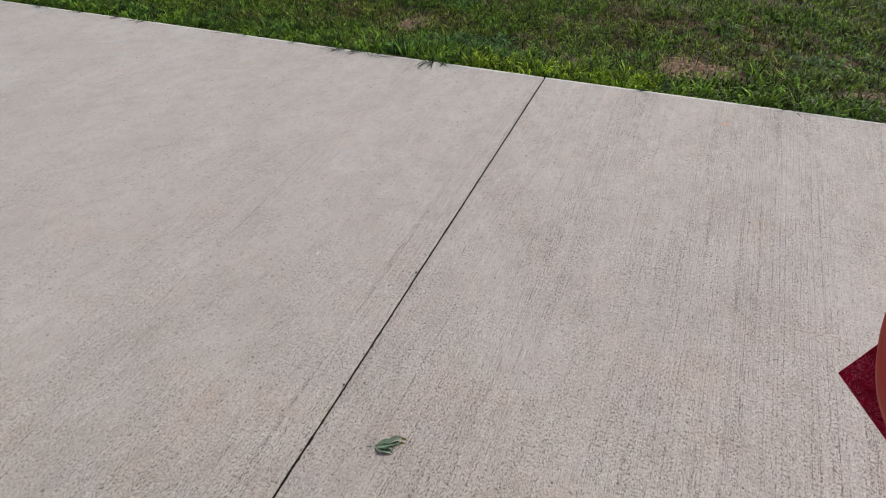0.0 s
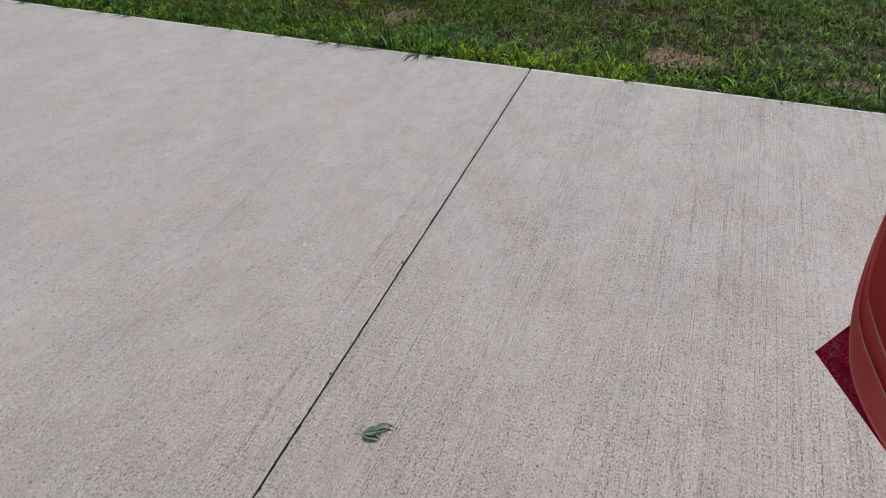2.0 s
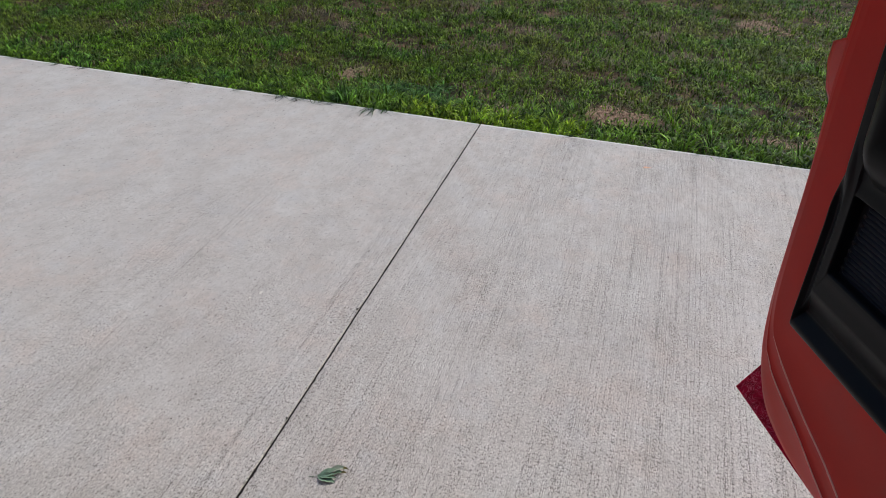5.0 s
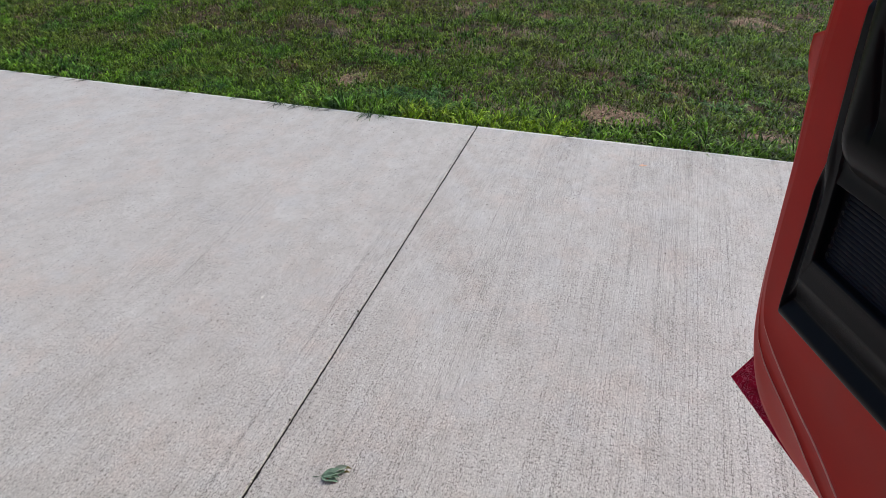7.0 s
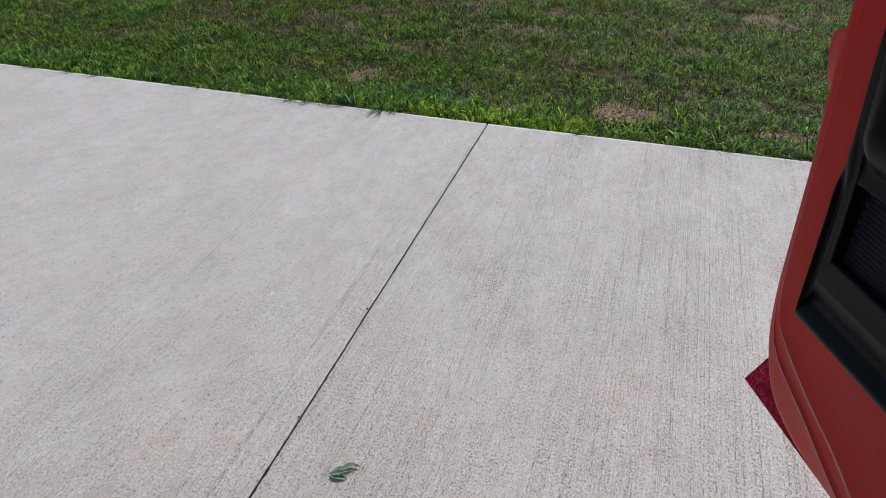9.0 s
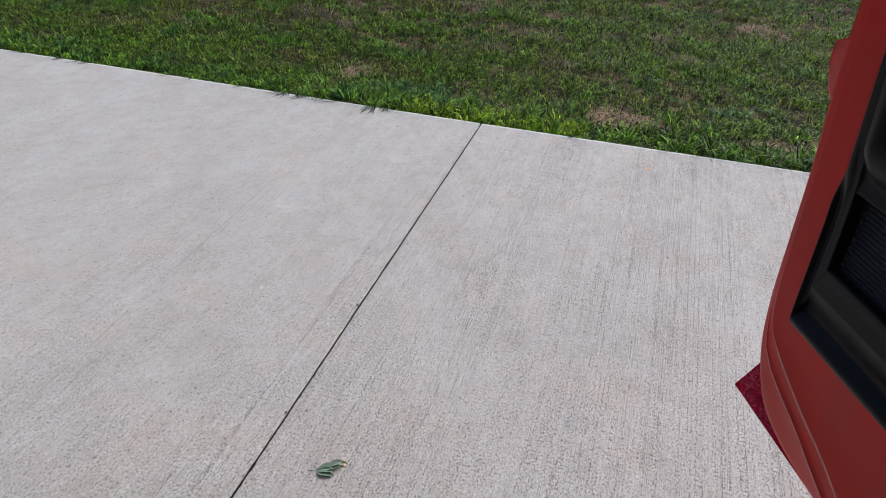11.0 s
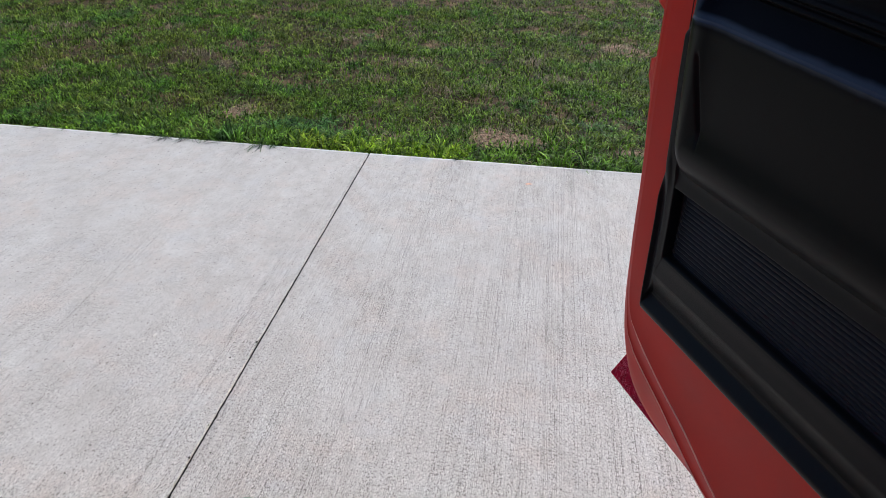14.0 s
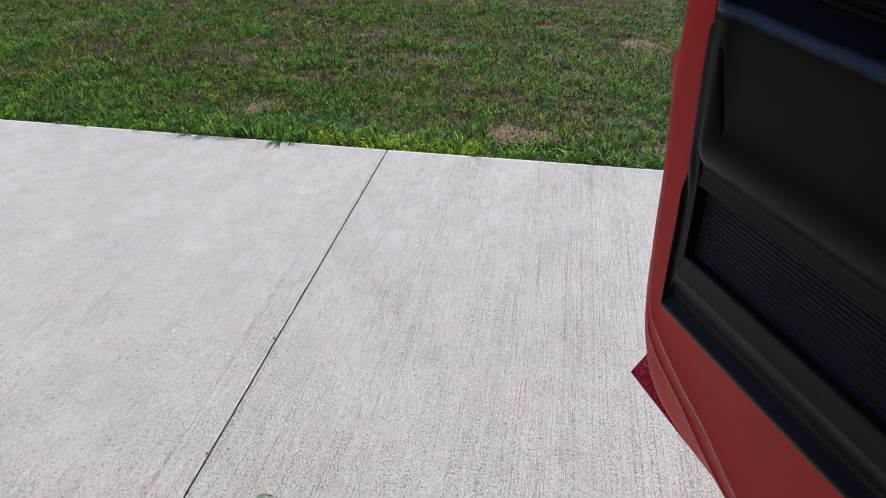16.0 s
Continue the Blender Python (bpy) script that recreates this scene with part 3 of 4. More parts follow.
# ---- turf ----
def blades(name, mat, x, y, z, height, width, lean, azimuth, label, category, rise=1.0, fine=False):
    """One mesh of many tapering, bent grass blades."""
    n = len(x)
    r = np.random.RandomState(len(name) * 7 + n % 97)
    over = (y + np.sin(azimuth) * lean * height < 0.0) & (r.uniform(0, 1, n) > 0.06)
    azimuth = np.where(over, -azimuth, azimuth)
    face = azimuth + np.pi / 2 + r.normal(0, 0.35, n)
    sx, sy = np.cos(face) * width / 2, np.sin(face) * width / 2
    dx, dy = np.cos(azimuth) * lean * height, np.sin(azimuth) * lean * height
    up = rise * height * np.sqrt(np.clip(1 - lean ** 2 * 0.93, 0.06, 1))
    turn = r.normal(0, 0.8, n)
    tx, ty = np.cos(azimuth + turn) * lean * height, np.sin(azimuth + turn) * lean * height
    droop = r.uniform(0.3, 1.1, n)
    steps = ((0.0, 0.0, 0.7), (0.2, 0.6, 1.0), (0.55, 0.95, 0.8)) if fine else ((0.0, 0.0, 0.9), (0.38, 0.85, 0.9))
    k = len(steps)
    v = np.empty((n, 2 * k + 1, 3))
    for a, (out, rising, wide) in enumerate(steps):
        px, py, pz = x + dx * out, y + dy * out, z + up * rising - (0.012 if a == 0 else 0.0)
        v[:, 2 * a] = np.stack([px - sx * wide, py - sy * wide, pz], -1)
        v[:, 2 * a + 1] = np.stack([px + sx * wide, py + sy * wide, pz], -1)
    v[:, 2 * k] = np.stack([x + dx * 0.55 + tx * 0.45, y + dy * 0.55 + ty * 0.45, z + up * droop], -1)
    over = v[:, 2 * k, 1] < 0.0
    v[:, 2 * k, 2] = np.where(over, np.maximum(v[:, 2 * k, 2], 0.003), v[:, 2 * k, 2])
    size, quads = 2 * k + 1, k - 1
    base = np.arange(n)[:, None] * size
    loops = np.concatenate([base + np.array([2 * q, 2 * q + 1, 2 * q + 3, 2 * q + 2]) for q in range(quads)] + [base + np.array([2 * k - 2, 2 * k - 1, 2 * k])], 1).reshape(-1)
    me = bpy.data.meshes.new(name)
    me.vertices.add(n * size)
    me.vertices.foreach_set("co", v.reshape(-1))
    me.loops.add(n * (4 * quads + 3))
    me.loops.foreach_set("vertex_index", loops.astype(np.int32))
    me.polygons.add(n * k)
    starts = (np.arange(n)[:, None] * (4 * quads + 3) + np.arange(k) * 4).reshape(-1)
    me.polygons.foreach_set("loop_start", starts.astype(np.int32))
    me.update(calc_edges=True)
    me.validate()
    me.materials.append(mat)
    return tagged(new(name, me), label, category, kind="stuff")


def lawn_z(x, y):
    k = np.clip(y / 0.3, 0, 1)
    return -0.032 + k * (0.012 * soft_noise(x, y, 3.0, 3) + 0.006 * soft_noise(x, y, 11.0, 4) + 0.006 * bareness(x, y))


def scatter(r, n, x0, x1, y0, y1):
    return r.uniform(x0, x1, n), r.uniform(y0, y1, n)


def build_turf():
    r = np.random.RandomState(5)
    # the lawn in clumps, thick near the driveway and thinner with distance
    spots = [scatter(r, n, *a) for n, a in ((3700, (-5.6, 2.6, 0.03, 1.6)), (3200, (-5.6, 3.0, 1.6, 3.6)), (2500, (-6.4, 3.6, 3.6, 6.6)), (700, (-6.5, 5.0, 6.6, 9.0)))]
    cx, cy = np.concatenate([q[0] for q in spots]), np.concatenate([q[1] for q in spots])
    vigour = np.clip(0.60 + 0.3 * soft_noise(cx, cy, 4.0, 11) + 0.6 * soft_noise(cx, cy, 17.0, 13) + 0.25 * r.normal(0, 1, len(cx)), 0.06, 1.7)
    count = (5 + 24 * vigour).astype(int)
    who = np.repeat(np.arange(len(cx)), count)
    n = len(who)
    size = (0.022 + 0.020 * vigour)[who]
    ox, oy = r.normal(0, 1, n) * size, r.normal(0, 1, n) * size
    x, y, vig = cx[who] + ox, cy[who] + oy, vigour[who]
    keep = (r.uniform(0, 1, n) > bareness(x, y)) & (y > 0.015)
    x, y, ox, oy, vig = x[keep], y[keep], ox[keep], oy[keep], vig[keep]
    n = len(x)
    far = 1 + 0.07 * np.clip(y - 1.5, 0, 6)
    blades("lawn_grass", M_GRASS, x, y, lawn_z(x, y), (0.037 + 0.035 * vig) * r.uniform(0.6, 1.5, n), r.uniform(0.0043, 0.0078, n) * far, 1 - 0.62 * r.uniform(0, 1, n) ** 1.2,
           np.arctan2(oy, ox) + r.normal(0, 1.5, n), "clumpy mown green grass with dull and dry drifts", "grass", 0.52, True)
    # short undergrowth between the clumps, its colours darkened for the shade down there
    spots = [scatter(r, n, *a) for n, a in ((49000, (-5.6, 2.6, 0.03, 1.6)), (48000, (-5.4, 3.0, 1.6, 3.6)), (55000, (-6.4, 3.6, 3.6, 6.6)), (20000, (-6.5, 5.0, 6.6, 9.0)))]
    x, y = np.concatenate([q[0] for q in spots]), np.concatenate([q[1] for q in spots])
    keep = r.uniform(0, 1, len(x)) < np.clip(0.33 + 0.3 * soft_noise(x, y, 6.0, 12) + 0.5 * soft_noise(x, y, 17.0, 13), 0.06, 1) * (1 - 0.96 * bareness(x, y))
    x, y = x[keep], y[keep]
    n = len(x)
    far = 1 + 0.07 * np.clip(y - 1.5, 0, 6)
    blades("short_grass", M_UNDER_SHADED, x, y, lawn_z(x, y), r.uniform(0.022, 0.05, n), r.uniform(0.0035, 0.0065, n) * far, r.uniform(0.3, 0.97, n),
           r.uniform(0, 2 * np.pi, n), "short undergrowth of green grass in the lawn, coloured dark as if shaded", "grass", 0.7)
    # the unmown fringe along the concrete
    m = 1700
    cx, cy = r.uniform(-4.8, 3.2, m), 0.02 + np.abs(r.normal(0, 0.15, m))
    vigour = np.clip(0.6 + 0.45 * soft_noise(cx, cy, 4.5, 21) + 0.3 * r.normal(0, 1, m), 0.1, 1.5)
    who = np.repeat(np.arange(m), (2 + 7.5 * vigour).astype(int))
    n = len(who)
    ox, oy = r.normal(0, 0.02, n), r.normal(0, 0.02, n)
    x, y, vig = cx[who] + ox, np.abs(cy[who] + oy) + 0.008, vigour[who]
    keep = r.uniform(0, 1, n) > 1.1 * bareness(x, y)
    x, y, ox, oy, vig = x[keep], y[keep], ox[keep], oy[keep], vig[keep]
    n = len(x)
    height = (0.055 + 0.068 * vig) * r.uniform(0.55, 1.3, n) * np.where((x > 0.4) & (x < 1.0), 0.6, 1.0) * np.where(x < -0.9, 0.72, 1.0)
    width, lean, az = r.uniform(0.0060, 0.0112, n), 1 - 0.55 * r.uniform(0, 1, n) ** 1.6, np.arctan2(oy, ox) + r.normal(0, 0.6, n)
    lime = (x + 0.08 * soft_noise(x, y, 12.0, 23) > -0.40) & (x + 0.1 * soft_noise(x, y, 9.0, 24) < 0.52) & (y < 0.17)
    for name, mat, some, label in (("verge_grass", M_VERGE, ~lime, "longer green grass along the driveway edge"), ("lime_grass", M_LIME, lime, "fresh yellow-green grass along the driveway edge")):
        blades(name, mat, x[some], y[some], lawn_z(x[some], y[some]), height[some], width[some], lean[some], az[some], label, "grass", 0.7, True)
    # the rest of the lawn, to both sides and beyond
    n = 330000
    x, y = scatter(r, n, -11.0, 11.0, 0.02, 12.0)
    keep = (x < -5.4) | (x > 2.6) | (y > 6.4)
    x, y = x[keep], y[keep]
    n = len(x)
    blades("outer_lawn", M_GRASS, x, y, np.full(n, -0.03), r.uniform(0.04, 0.08, n), r.uniform(0.010, 0.018, n), 1 - 0.5 * r.uniform(0, 1, n) ** 1.6,
           r.uniform(0, 2 * np.pi, n), "mown green grass of the wider lawn", "grass", 0.7)
    # straw and dead stalks, most of it round the bare places
    x, y = scatter(r, 90000, -5.6, 3.2, 0.05, 6.5)
    spots = [(bx + r.normal(0, rx, 260), by + r.normal(0, ry, 260)) for bx, by, rx, ry, _ in BARE]
    x, y = np.concatenate([x] + [q[0] for q in spots]), np.concatenate([y] + [np.maximum(q[1], 0.06) for q in spots])
    n = len(x)
    keep = r.uniform(0, 1, n) < 0.10 + 0.25 * np.clip(soft_noise(x, y, 2.2, 31), 0, 1) + 0.9 * np.clip(bareness(x, y), 0, 1)
    x, y = x[keep], y[keep]
    n = len(x)
    blades("dry_straw", M_STRAW, x, y, lawn_z(x, y) + 0.006, r.uniform(0.025, 0.065, n), r.uniform(0.0015, 0.0032, n), r.uniform(0.8, 1.0, n),
           r.uniform(0, 2 * np.pi, n), "flattened straw-coloured dead grass in the lawn", "grass")


build_turf()


def build_bare_patches():
    for k, (bx, by, rx, ry, much) in enumerate(BARE):
        if much < 0.78:
            continue
        r = np.random.RandomState(60 + k)
        n, rings = 40, 7
        ph = r.uniform(0, 6.28, 3)
        bm = bmesh.new()
        loops = []
        for j in range(rings + 1):
            f = j / rings * 1.15
            row = []
            for i in range(n):
                a = 2 * np.pi * i / n
                w = 1 + 0.18 * np.sin(2 * a + ph[0]) + 0.12 * np.sin(3 * a + ph[1]) + 0.08 * np.sin(7 * a + ph[2])
                px, py = bx + rx * f * w * np.cos(a), by + ry * f * w * np.sin(a)
                pz = float(lawn_z(np.array([px]), np.array([py]))[0]) + 0.007 * (1 - (j / rings) ** 3) - 0.002 + 0.006 * r.uniform(-1, 1)
                row.append((px, py, pz if j < rings else pz - 0.01))
            loops.append(row + row[:1])
        strip(bm, loops)
        bmesh.ops.remove_doubles(bm, verts=bm.verts, dist=0.0003)
        ob = mesh_object("bare_patch", bm, M_BARE, True)
        tagged(ob, "bare patch of reddish-brown earth with straw in the lawn", "bare soil", group="bare patches in the lawn")


build_bare_patches()


def coarse_tuft(x, y, size, count, seed, spread=(0, 2 * math.pi), mat=None, height=1.0):
    """A rosette of broad, arching blades."""
    r = np.random.RandomState(seed)
    bm = bmesh.new()
    z0 = float(lawn_z(np.array([x]), np.array([y]))[0])
    for _ in range(count):
        a = r.uniform(*spread)
        ln, w = size * r.uniform(0.5, 1.15), r.uniform(0.0042, 0.0070)
        rise = height * r.uniform(0.25, 0.9)
        side = np.array([-math.sin(a), math.cos(a), 0]) * w / 2
        tw = r.uniform(-0.8, 0.8)
        b = np.array([x + r.normal(0, size * 0.13), y + abs(r.normal(0, size * 0.1)) + 0.003, z0])
        prev = None
        for k in range(5):
            f = k / 4
            p = b + np.array([math.cos(a + tw * f) * ln * f, math.sin(a + tw * f) * ln * f, ln * rise * (1.5 * f - 1.35 * f * f) + (0 if k else -0.01)])
            if p[1] < 0.004:
                p[2] = max(p[2], 0.004 + 0.004 * r.uniform(0, 1))
            wide = (0.75, 1.0, 0.9, 0.6, 0.06)[k]
            cur = [bm.verts.new(p - side * wide), bm.verts.new(p + side * wide)]
            if prev:
                bm.faces.new((prev[0], prev[1], cur[1], cur[0]))
            prev = cur
    ob = mesh_object("grass_tuft", bm, mat or M_CRAB, True)
    return ob


def build_tufts():
    r = np.random.RandomState(77)
    # tufts that sprawl over the rim of the concrete
    for k, (x, size, count) in enumerate(((-0.62, 0.15, 18), (-0.56, 0.11, 5), (-1.03, 0.11, 8), (-1.21, 0.135, 13), (-1.11, 0.12, 7), (-0.95, 0.10, 5), (-2.62, 0.10, 9), (-2.85, 0.10, 9),
                                          (-1.50, 0.08, 6), (-1.85, 0.08, 6), (0.50, 0.06, 8), (-3.15, 0.11, 12), (-3.5, 0.1, 14))):
        ob = coarse_tuft(x, 0.012, size, count, 300 + k, (-2.75, -0.45), mat=M_SHADY, height=0.42)
        tagged(ob, "dark green grass tuft sprawling over the concrete edge", "grass tuft", group="tufts along the driveway edge")
    # dense coarse clumps in the lawn
    spots = [(-0.45 + r.normal(0, 0.2), 0.22 + abs(r.normal(0, 0.12))) for _ in range(26)] + [(-1.9 + r.normal(0, 0.25), 0.15 + abs(r.normal(0, 0.1))) for _ in range(12)]
    spots += [(1.35 + r.normal(0, 0.22), 0.5 + abs(r.normal(0, 0.2))) for _ in range(14)] + [(-2.9 + r.normal(0, 0.2), 0.18 + abs(r.normal(0, 0.1))) for _ in range(10)]
    spots += [(r.uniform(-4.4, 2.4), r.uniform(0.2, 4.2)) for _ in range(40)]
    for k, (x, y) in enumerate(spots):
        ob = coarse_tuft(x, y, r.uniform(0.06, 0.10) * (1.5 if k < 26 else 1.0), int(r.uniform(26, 44)), 500 + k, height=1.1 if k < 26 else 1.0)
        tagged(ob, "dark bluish-green coarse grass clump in the lawn", "grass tuft", group="coarse clumps in the lawn")


build_tufts()


def dead_stalk(x0, y0, x1, y1, thick, seed):
    """A thin bent stem that leans from the turf on to the concrete, with a few side shoots."""
    r = np.random.RandomState(seed)
    bm = bmesh.new()

    def stem(a, b, w, bend):
        ring, n = [], 7
        for k in range(n):
            f = k / (n - 1)
            c = a.lerp(b, f)
            out = Vector((a.y - b.y, b.x - a.x, 0)) * bend * math.sin(math.pi * f)
            rad = w * (0.5 - 0.36 * f)
            side = Vector((a.y - b.y, b.x - a.x, 0)).normalized() * rad
            ring.append([c + out + side, c + out + Vector((0, 0, rad)), c + out - side])
        strip(bm, ring)

    a, b = Vector((x1, max(y1, 0.006), 0.004)), Vector((x0, y0, 0.0015))
    stem(a, b, thick, r.uniform(-0.12, 0.12))
    for _ in range(2):
        f = r.uniform(0.25, 0.7)
        c = a.lerp(b, f)
        stem(c, c + (b - a).length * 0.35 * Vector((r.uniform(-0.9, 0.3), r.uniform(-0.8, 0.1), 0)), thick * 0.7, 0.08)
    tagged(mesh_object("dry_stalk", bm, M_STALK, True), "thin dark dead grass stalk lying over the concrete edge", "stalk", group="dead stalks along the driveway edge")


for k, (x0, y0, x1, y1) in enumerate(((-3.166, -0.026, -3.095, 0.004), (-2.866, -0.062, -2.805, 0.001), (-2.741, -0.068, -2.665, -0.01), (-2.643, -0.038, -2.58, 0.011), (-2.06, -0.047, -1.987, 0.0),
                                      (-1.528, -0.05, -1.481, -0.006), (-1.24, -0.10, -1.20, 0.0), (-1.12, -0.10, -1.07, 0.0), (-0.95, -0.06, -0.78, 0.0))):
    dead_stalk(x0, y0, x1, y1, 0.005, 710 + k)


# ---- red pickup with its driver's door open ----
DOOR_AT = Vector((1.124, -2.307, 0.0))
DU, DW = Vector((0.454, -0.891, 0.0)), Vector((0.891, 0.454, 0.0))   # towards the hinge; outward


def door_point(u, z, w):
    return DOOR_AT + DU * u + DW * w + Vector((0, 0, z))


def door_ring(points, n=90):
    return [door_point(u, z, w) for u, z, w in spline(points, n)]


HINGE_U = 0.95
truck = new("pickup_truck")
truck.location = (1.0, -3.95, 0.0)
tagged(truck, "red pickup truck on the driveway with its driver door open", "pickup truck")


def build_door():
    # inner frame of painted sheet metal: rings from under the card out to the hem
    r0 = [(-0.020, 1.52, 0.002), (-0.022, 1.25, 0.002), (0.0, 1.08, 0.006), (0.008, 0.93, 0.010), (0.012, 0.86, 0.010), (0.02, 0.82, 0.010),
          (0.06, 0.818, 0.010), (0.13, 0.818, 0.010), (0.26, 0.818, 0.010), (0.40, 0.818, 0.010), (0.54, 0.818, 0.010), (0.68, 0.818, 0.010), (0.81, 0.818, 0.010), (HINGE_U, 0.818, 0.008)]
    r1 = [(-0.106, 1.52, 0.007), (-0.099, 1.22, 0.007), (-0.088, 1.05, 0.009), (-0.083, 0.90, 0.013), (-0.077, 0.79, 0.019), (-0.062, 0.728, 0.026),
          (-0.018, 0.693, 0.030), (0.055, 0.648, 0.036), (0.13, 0.609, 0.042), (0.22, 0.55, 0.05), (0.31, 0.502, 0.057), (0.44, 0.475, 0.06), (0.64, 0.465, 0.06), (HINGE_U, 0.46, 0.06)]
    r2 = [(-0.122, 1.52, 0.009), (-0.114, 1.21, 0.010), (-0.103, 1.045, 0.013), (-0.099, 0.89, 0.019), (-0.091, 0.765, 0.027), (-0.071, 0.683, 0.033),
          (-0.037, 0.646, 0.038), (0.053, 0.596, 0.045), (0.12, 0.549, 0.053), (0.185, 0.506, 0.063), (0.25, 0.470, 0.078), (0.36, 0.457, 0.088), (0.58, 0.454, 0.09), (HINGE_U, 0.453, 0.09)]
    r3 = [(-0.133, 1.52, 0.014), (-0.125, 1.20, 0.015), (-0.114, 1.05, 0.020), (-0.110, 0.90, 0.027), (-0.107, 0.77, 0.034), (-0.095, 0.655, 0.045),
          (-0.062, 0.553, 0.062), (-0.01, 0.490, 0.084), (0.06, 0.450, 0.106), (0.22, 0.447, 0.108), (0.38, 0.447, 0.108), (0.55, 0.447, 0.108), (0.74, 0.447, 0.108), (HINGE_U, 0.447, 0.108)]
    r4 = [(u + 0.014, z + 0.003, 0.082) if k < 6 else (u + 0.014, z + 0.012, w + 0.012) for k, (u, z, w) in enumerate(r3)]
    n = 110

    def lerp(a, b, f, dw=0.0):
        fade = (0, 0, 0, 0, 0.15, 0.7, 1, 1, 1, 1, 1, 1, 1, 1)
        return [tuple(p + (q - p) * f for p, q in zip(s, t))[:2] + (s[2] + (t[2] - s[2]) * f + dw * g,) for s, t, g in zip(a, b, fade)]

    def off(a, d):
        return [(u + d * 0.4, z + d, w) for u, z, w in a]

    rings = [r0, lerp(r0, r1, 0.5, 0.0005), lerp(r0, r1, 0.955), lerp(r0, r1, 0.965, -0.0008), lerp(r0, r1, 0.985, -0.0008), r1, lerp(r1, r2, 0.1, 0.0014),
             lerp(r1, r2, 0.6, 0.002), lerp(r1, r2, 0.93, 0.0005), lerp(r1, r2, 0.95, -0.0007), r2, lerp(r2, r3, 0.05, 0.001),
             lerp(r2, r3, 0.5, -0.002), lerp(r2, r3, 0.85, -0.001), r3, [(u + 0.004, z + 0.001, w + 0.006) for u, z, w in r3], r4]
    bm = bmesh.new()
    strip(bm, [door_ring(r, n) for r in rings])
    # a core closes the frame behind the card
    door = part("door", bm, M_RED, truck, "open red door, its inner side painted red", True)
    core = bmesh.new()
    outline = [(-0.018, 1.52), (-0.02, 1.25), (0.002, 1.08), (0.01, 0.93), (0.014, 0.86), (0.022, 0.822), (HINGE_U, 0.822), (HINGE_U, 1.52)]
    f = core.faces.new([core.verts.new(door_point(u, z, 0.042)) for u, z in outline])
    ext = bmesh.ops.extrude_face_region(core, geom=[f])
    bmesh.ops.translate(core, vec=DW * 0.035, verts=[v for v in ext["geom"] if isinstance(v, bmesh.types.BMVert)])
    part("door_core", core, M_RED, door)

    # thin beads in a paler red along the two pressed edges
    for line, thick in ((r1, 0.0025), (r2, 0.0021)):
        c = spline([(u, z, w - 0.0006) for u, z, w in line[5:]], 110)
        side = np.gradient(c[:, :2], axis=0)
        side = np.stack([-side[:, 1], side[:, 0]], -1) / np.linalg.norm(side, axis=1)[:, None]
        taper = thick * np.clip(np.linspace(0.1, 8, len(c)), 0, 1)
        bm = bmesh.new()
        strip(bm, [[door_point(u + k * math.sin(a) * su, z + k * math.sin(a) * sz, w + 0.6 * k * math.cos(a)) for (u, z, w), (su, sz), k in zip(c, side, taper)]
                   for a in np.linspace(0, 2 * math.pi, 7)[:-1]], close=True)
        part("seam_edge", bm, M_PALE_EDGE, door, "paler edge of the pressed metal", True)

    # outer skin, with its sharp lower corner past the frame
    edge = [(-0.195, 0.447, 0.108), (-0.199, 0.480, 0.138), (-0.203, 0.513, 0.167), (-0.205, 0.58, 0.186), (-0.205, 0.75, 0.190), (-0.207, 0.93, 0.165), (-0.216, 1.06, 0.125),
            (-0.236, 1.12, 0.100), (-0.245, 1.165, 0.093), (-0.243, 1.197, 0.090), (-0.217, 1.211, 0.089), (-0.215, 1.285, 0.085), (-0.241, 1.298, 0.084), (-0.251, 1.32, 0.083), (-0.254, 1.52, 0.080)]
    bm = bmesh.new()
    inner, outer = [], []
    for u, z, w in edge:
        cols = np.concatenate([[u, u + 0.006], np.linspace(u + 0.03, HINGE_U, 14)])
        inner.append([door_point(c, z, w) for c in cols])
        outer.append([door_point(c, z - 0.004 * (z < 0.55), w + 0.007) for c in cols])
    a, b = strip(bm, inner), strip(bm, outer)
    for ra, rb in ((a[0], b[0]), (a[-1], b[-1]), ([r[0] for r in a], [r[0] for r in b]), ([r[-1] for r in a], [r[-1] for r in b])):
        for i in range(len(ra) - 1):
            bm.faces.new((ra[i], ra[i + 1], rb[i + 1], rb[i]))
    part("outer_skin", bm, M_SKIN, door, "bright red outer skin with a jagged rear edge", True)
    # dark red inside face of the lower corner, tucked under
    bm = bmesh.new()
    strip(bm, [[door_point(u, z + 0.0005, w - 0.0015) for u in np.linspace(u0 + 0.0004, 0.25, 24)] for u0, z, w in edge[:5]])
    part("lower_corner", bm, M_MAROON, door, "dark maroon, streaked inside face of the tucked-under skin", True)
    return door


def smooth_step(a, b, v):
    s = np.clip((v - a) / (b - a), 0, 1)
    return s * s * (3 - 2 * s)


def rounded_box(u, z, u0, u1, z0, z1, rad):
    """Signed distance to a rounded rectangle, negative inside."""
    cu, cz = (u0 + u1) / 2, (z0 + z1) / 2
    du, dz = np.abs(u - cu) - (u1 - u0) / 2 + rad, np.abs(z - cz) - (z1 - z0) / 2 + rad
    return np.minimum(np.maximum(du, dz), 0) + np.hypot(np.maximum(du, 0), np.maximum(dz, 0)) - rad


POCKET = (0.030, 0.80, 0.942, 1.068)      # the opening: u and z
LINER = 0.006                              # depth of its back


def rear_line(z):
    """Rear edge of the card at the height z."""
    return np.interp(z, [0.80, 0.84, 1.0, 1.13, 1.25, 1.43, 1.52], [-0.004, -0.008, -0.016, -0.028, -0.041, -0.054, -0.060])


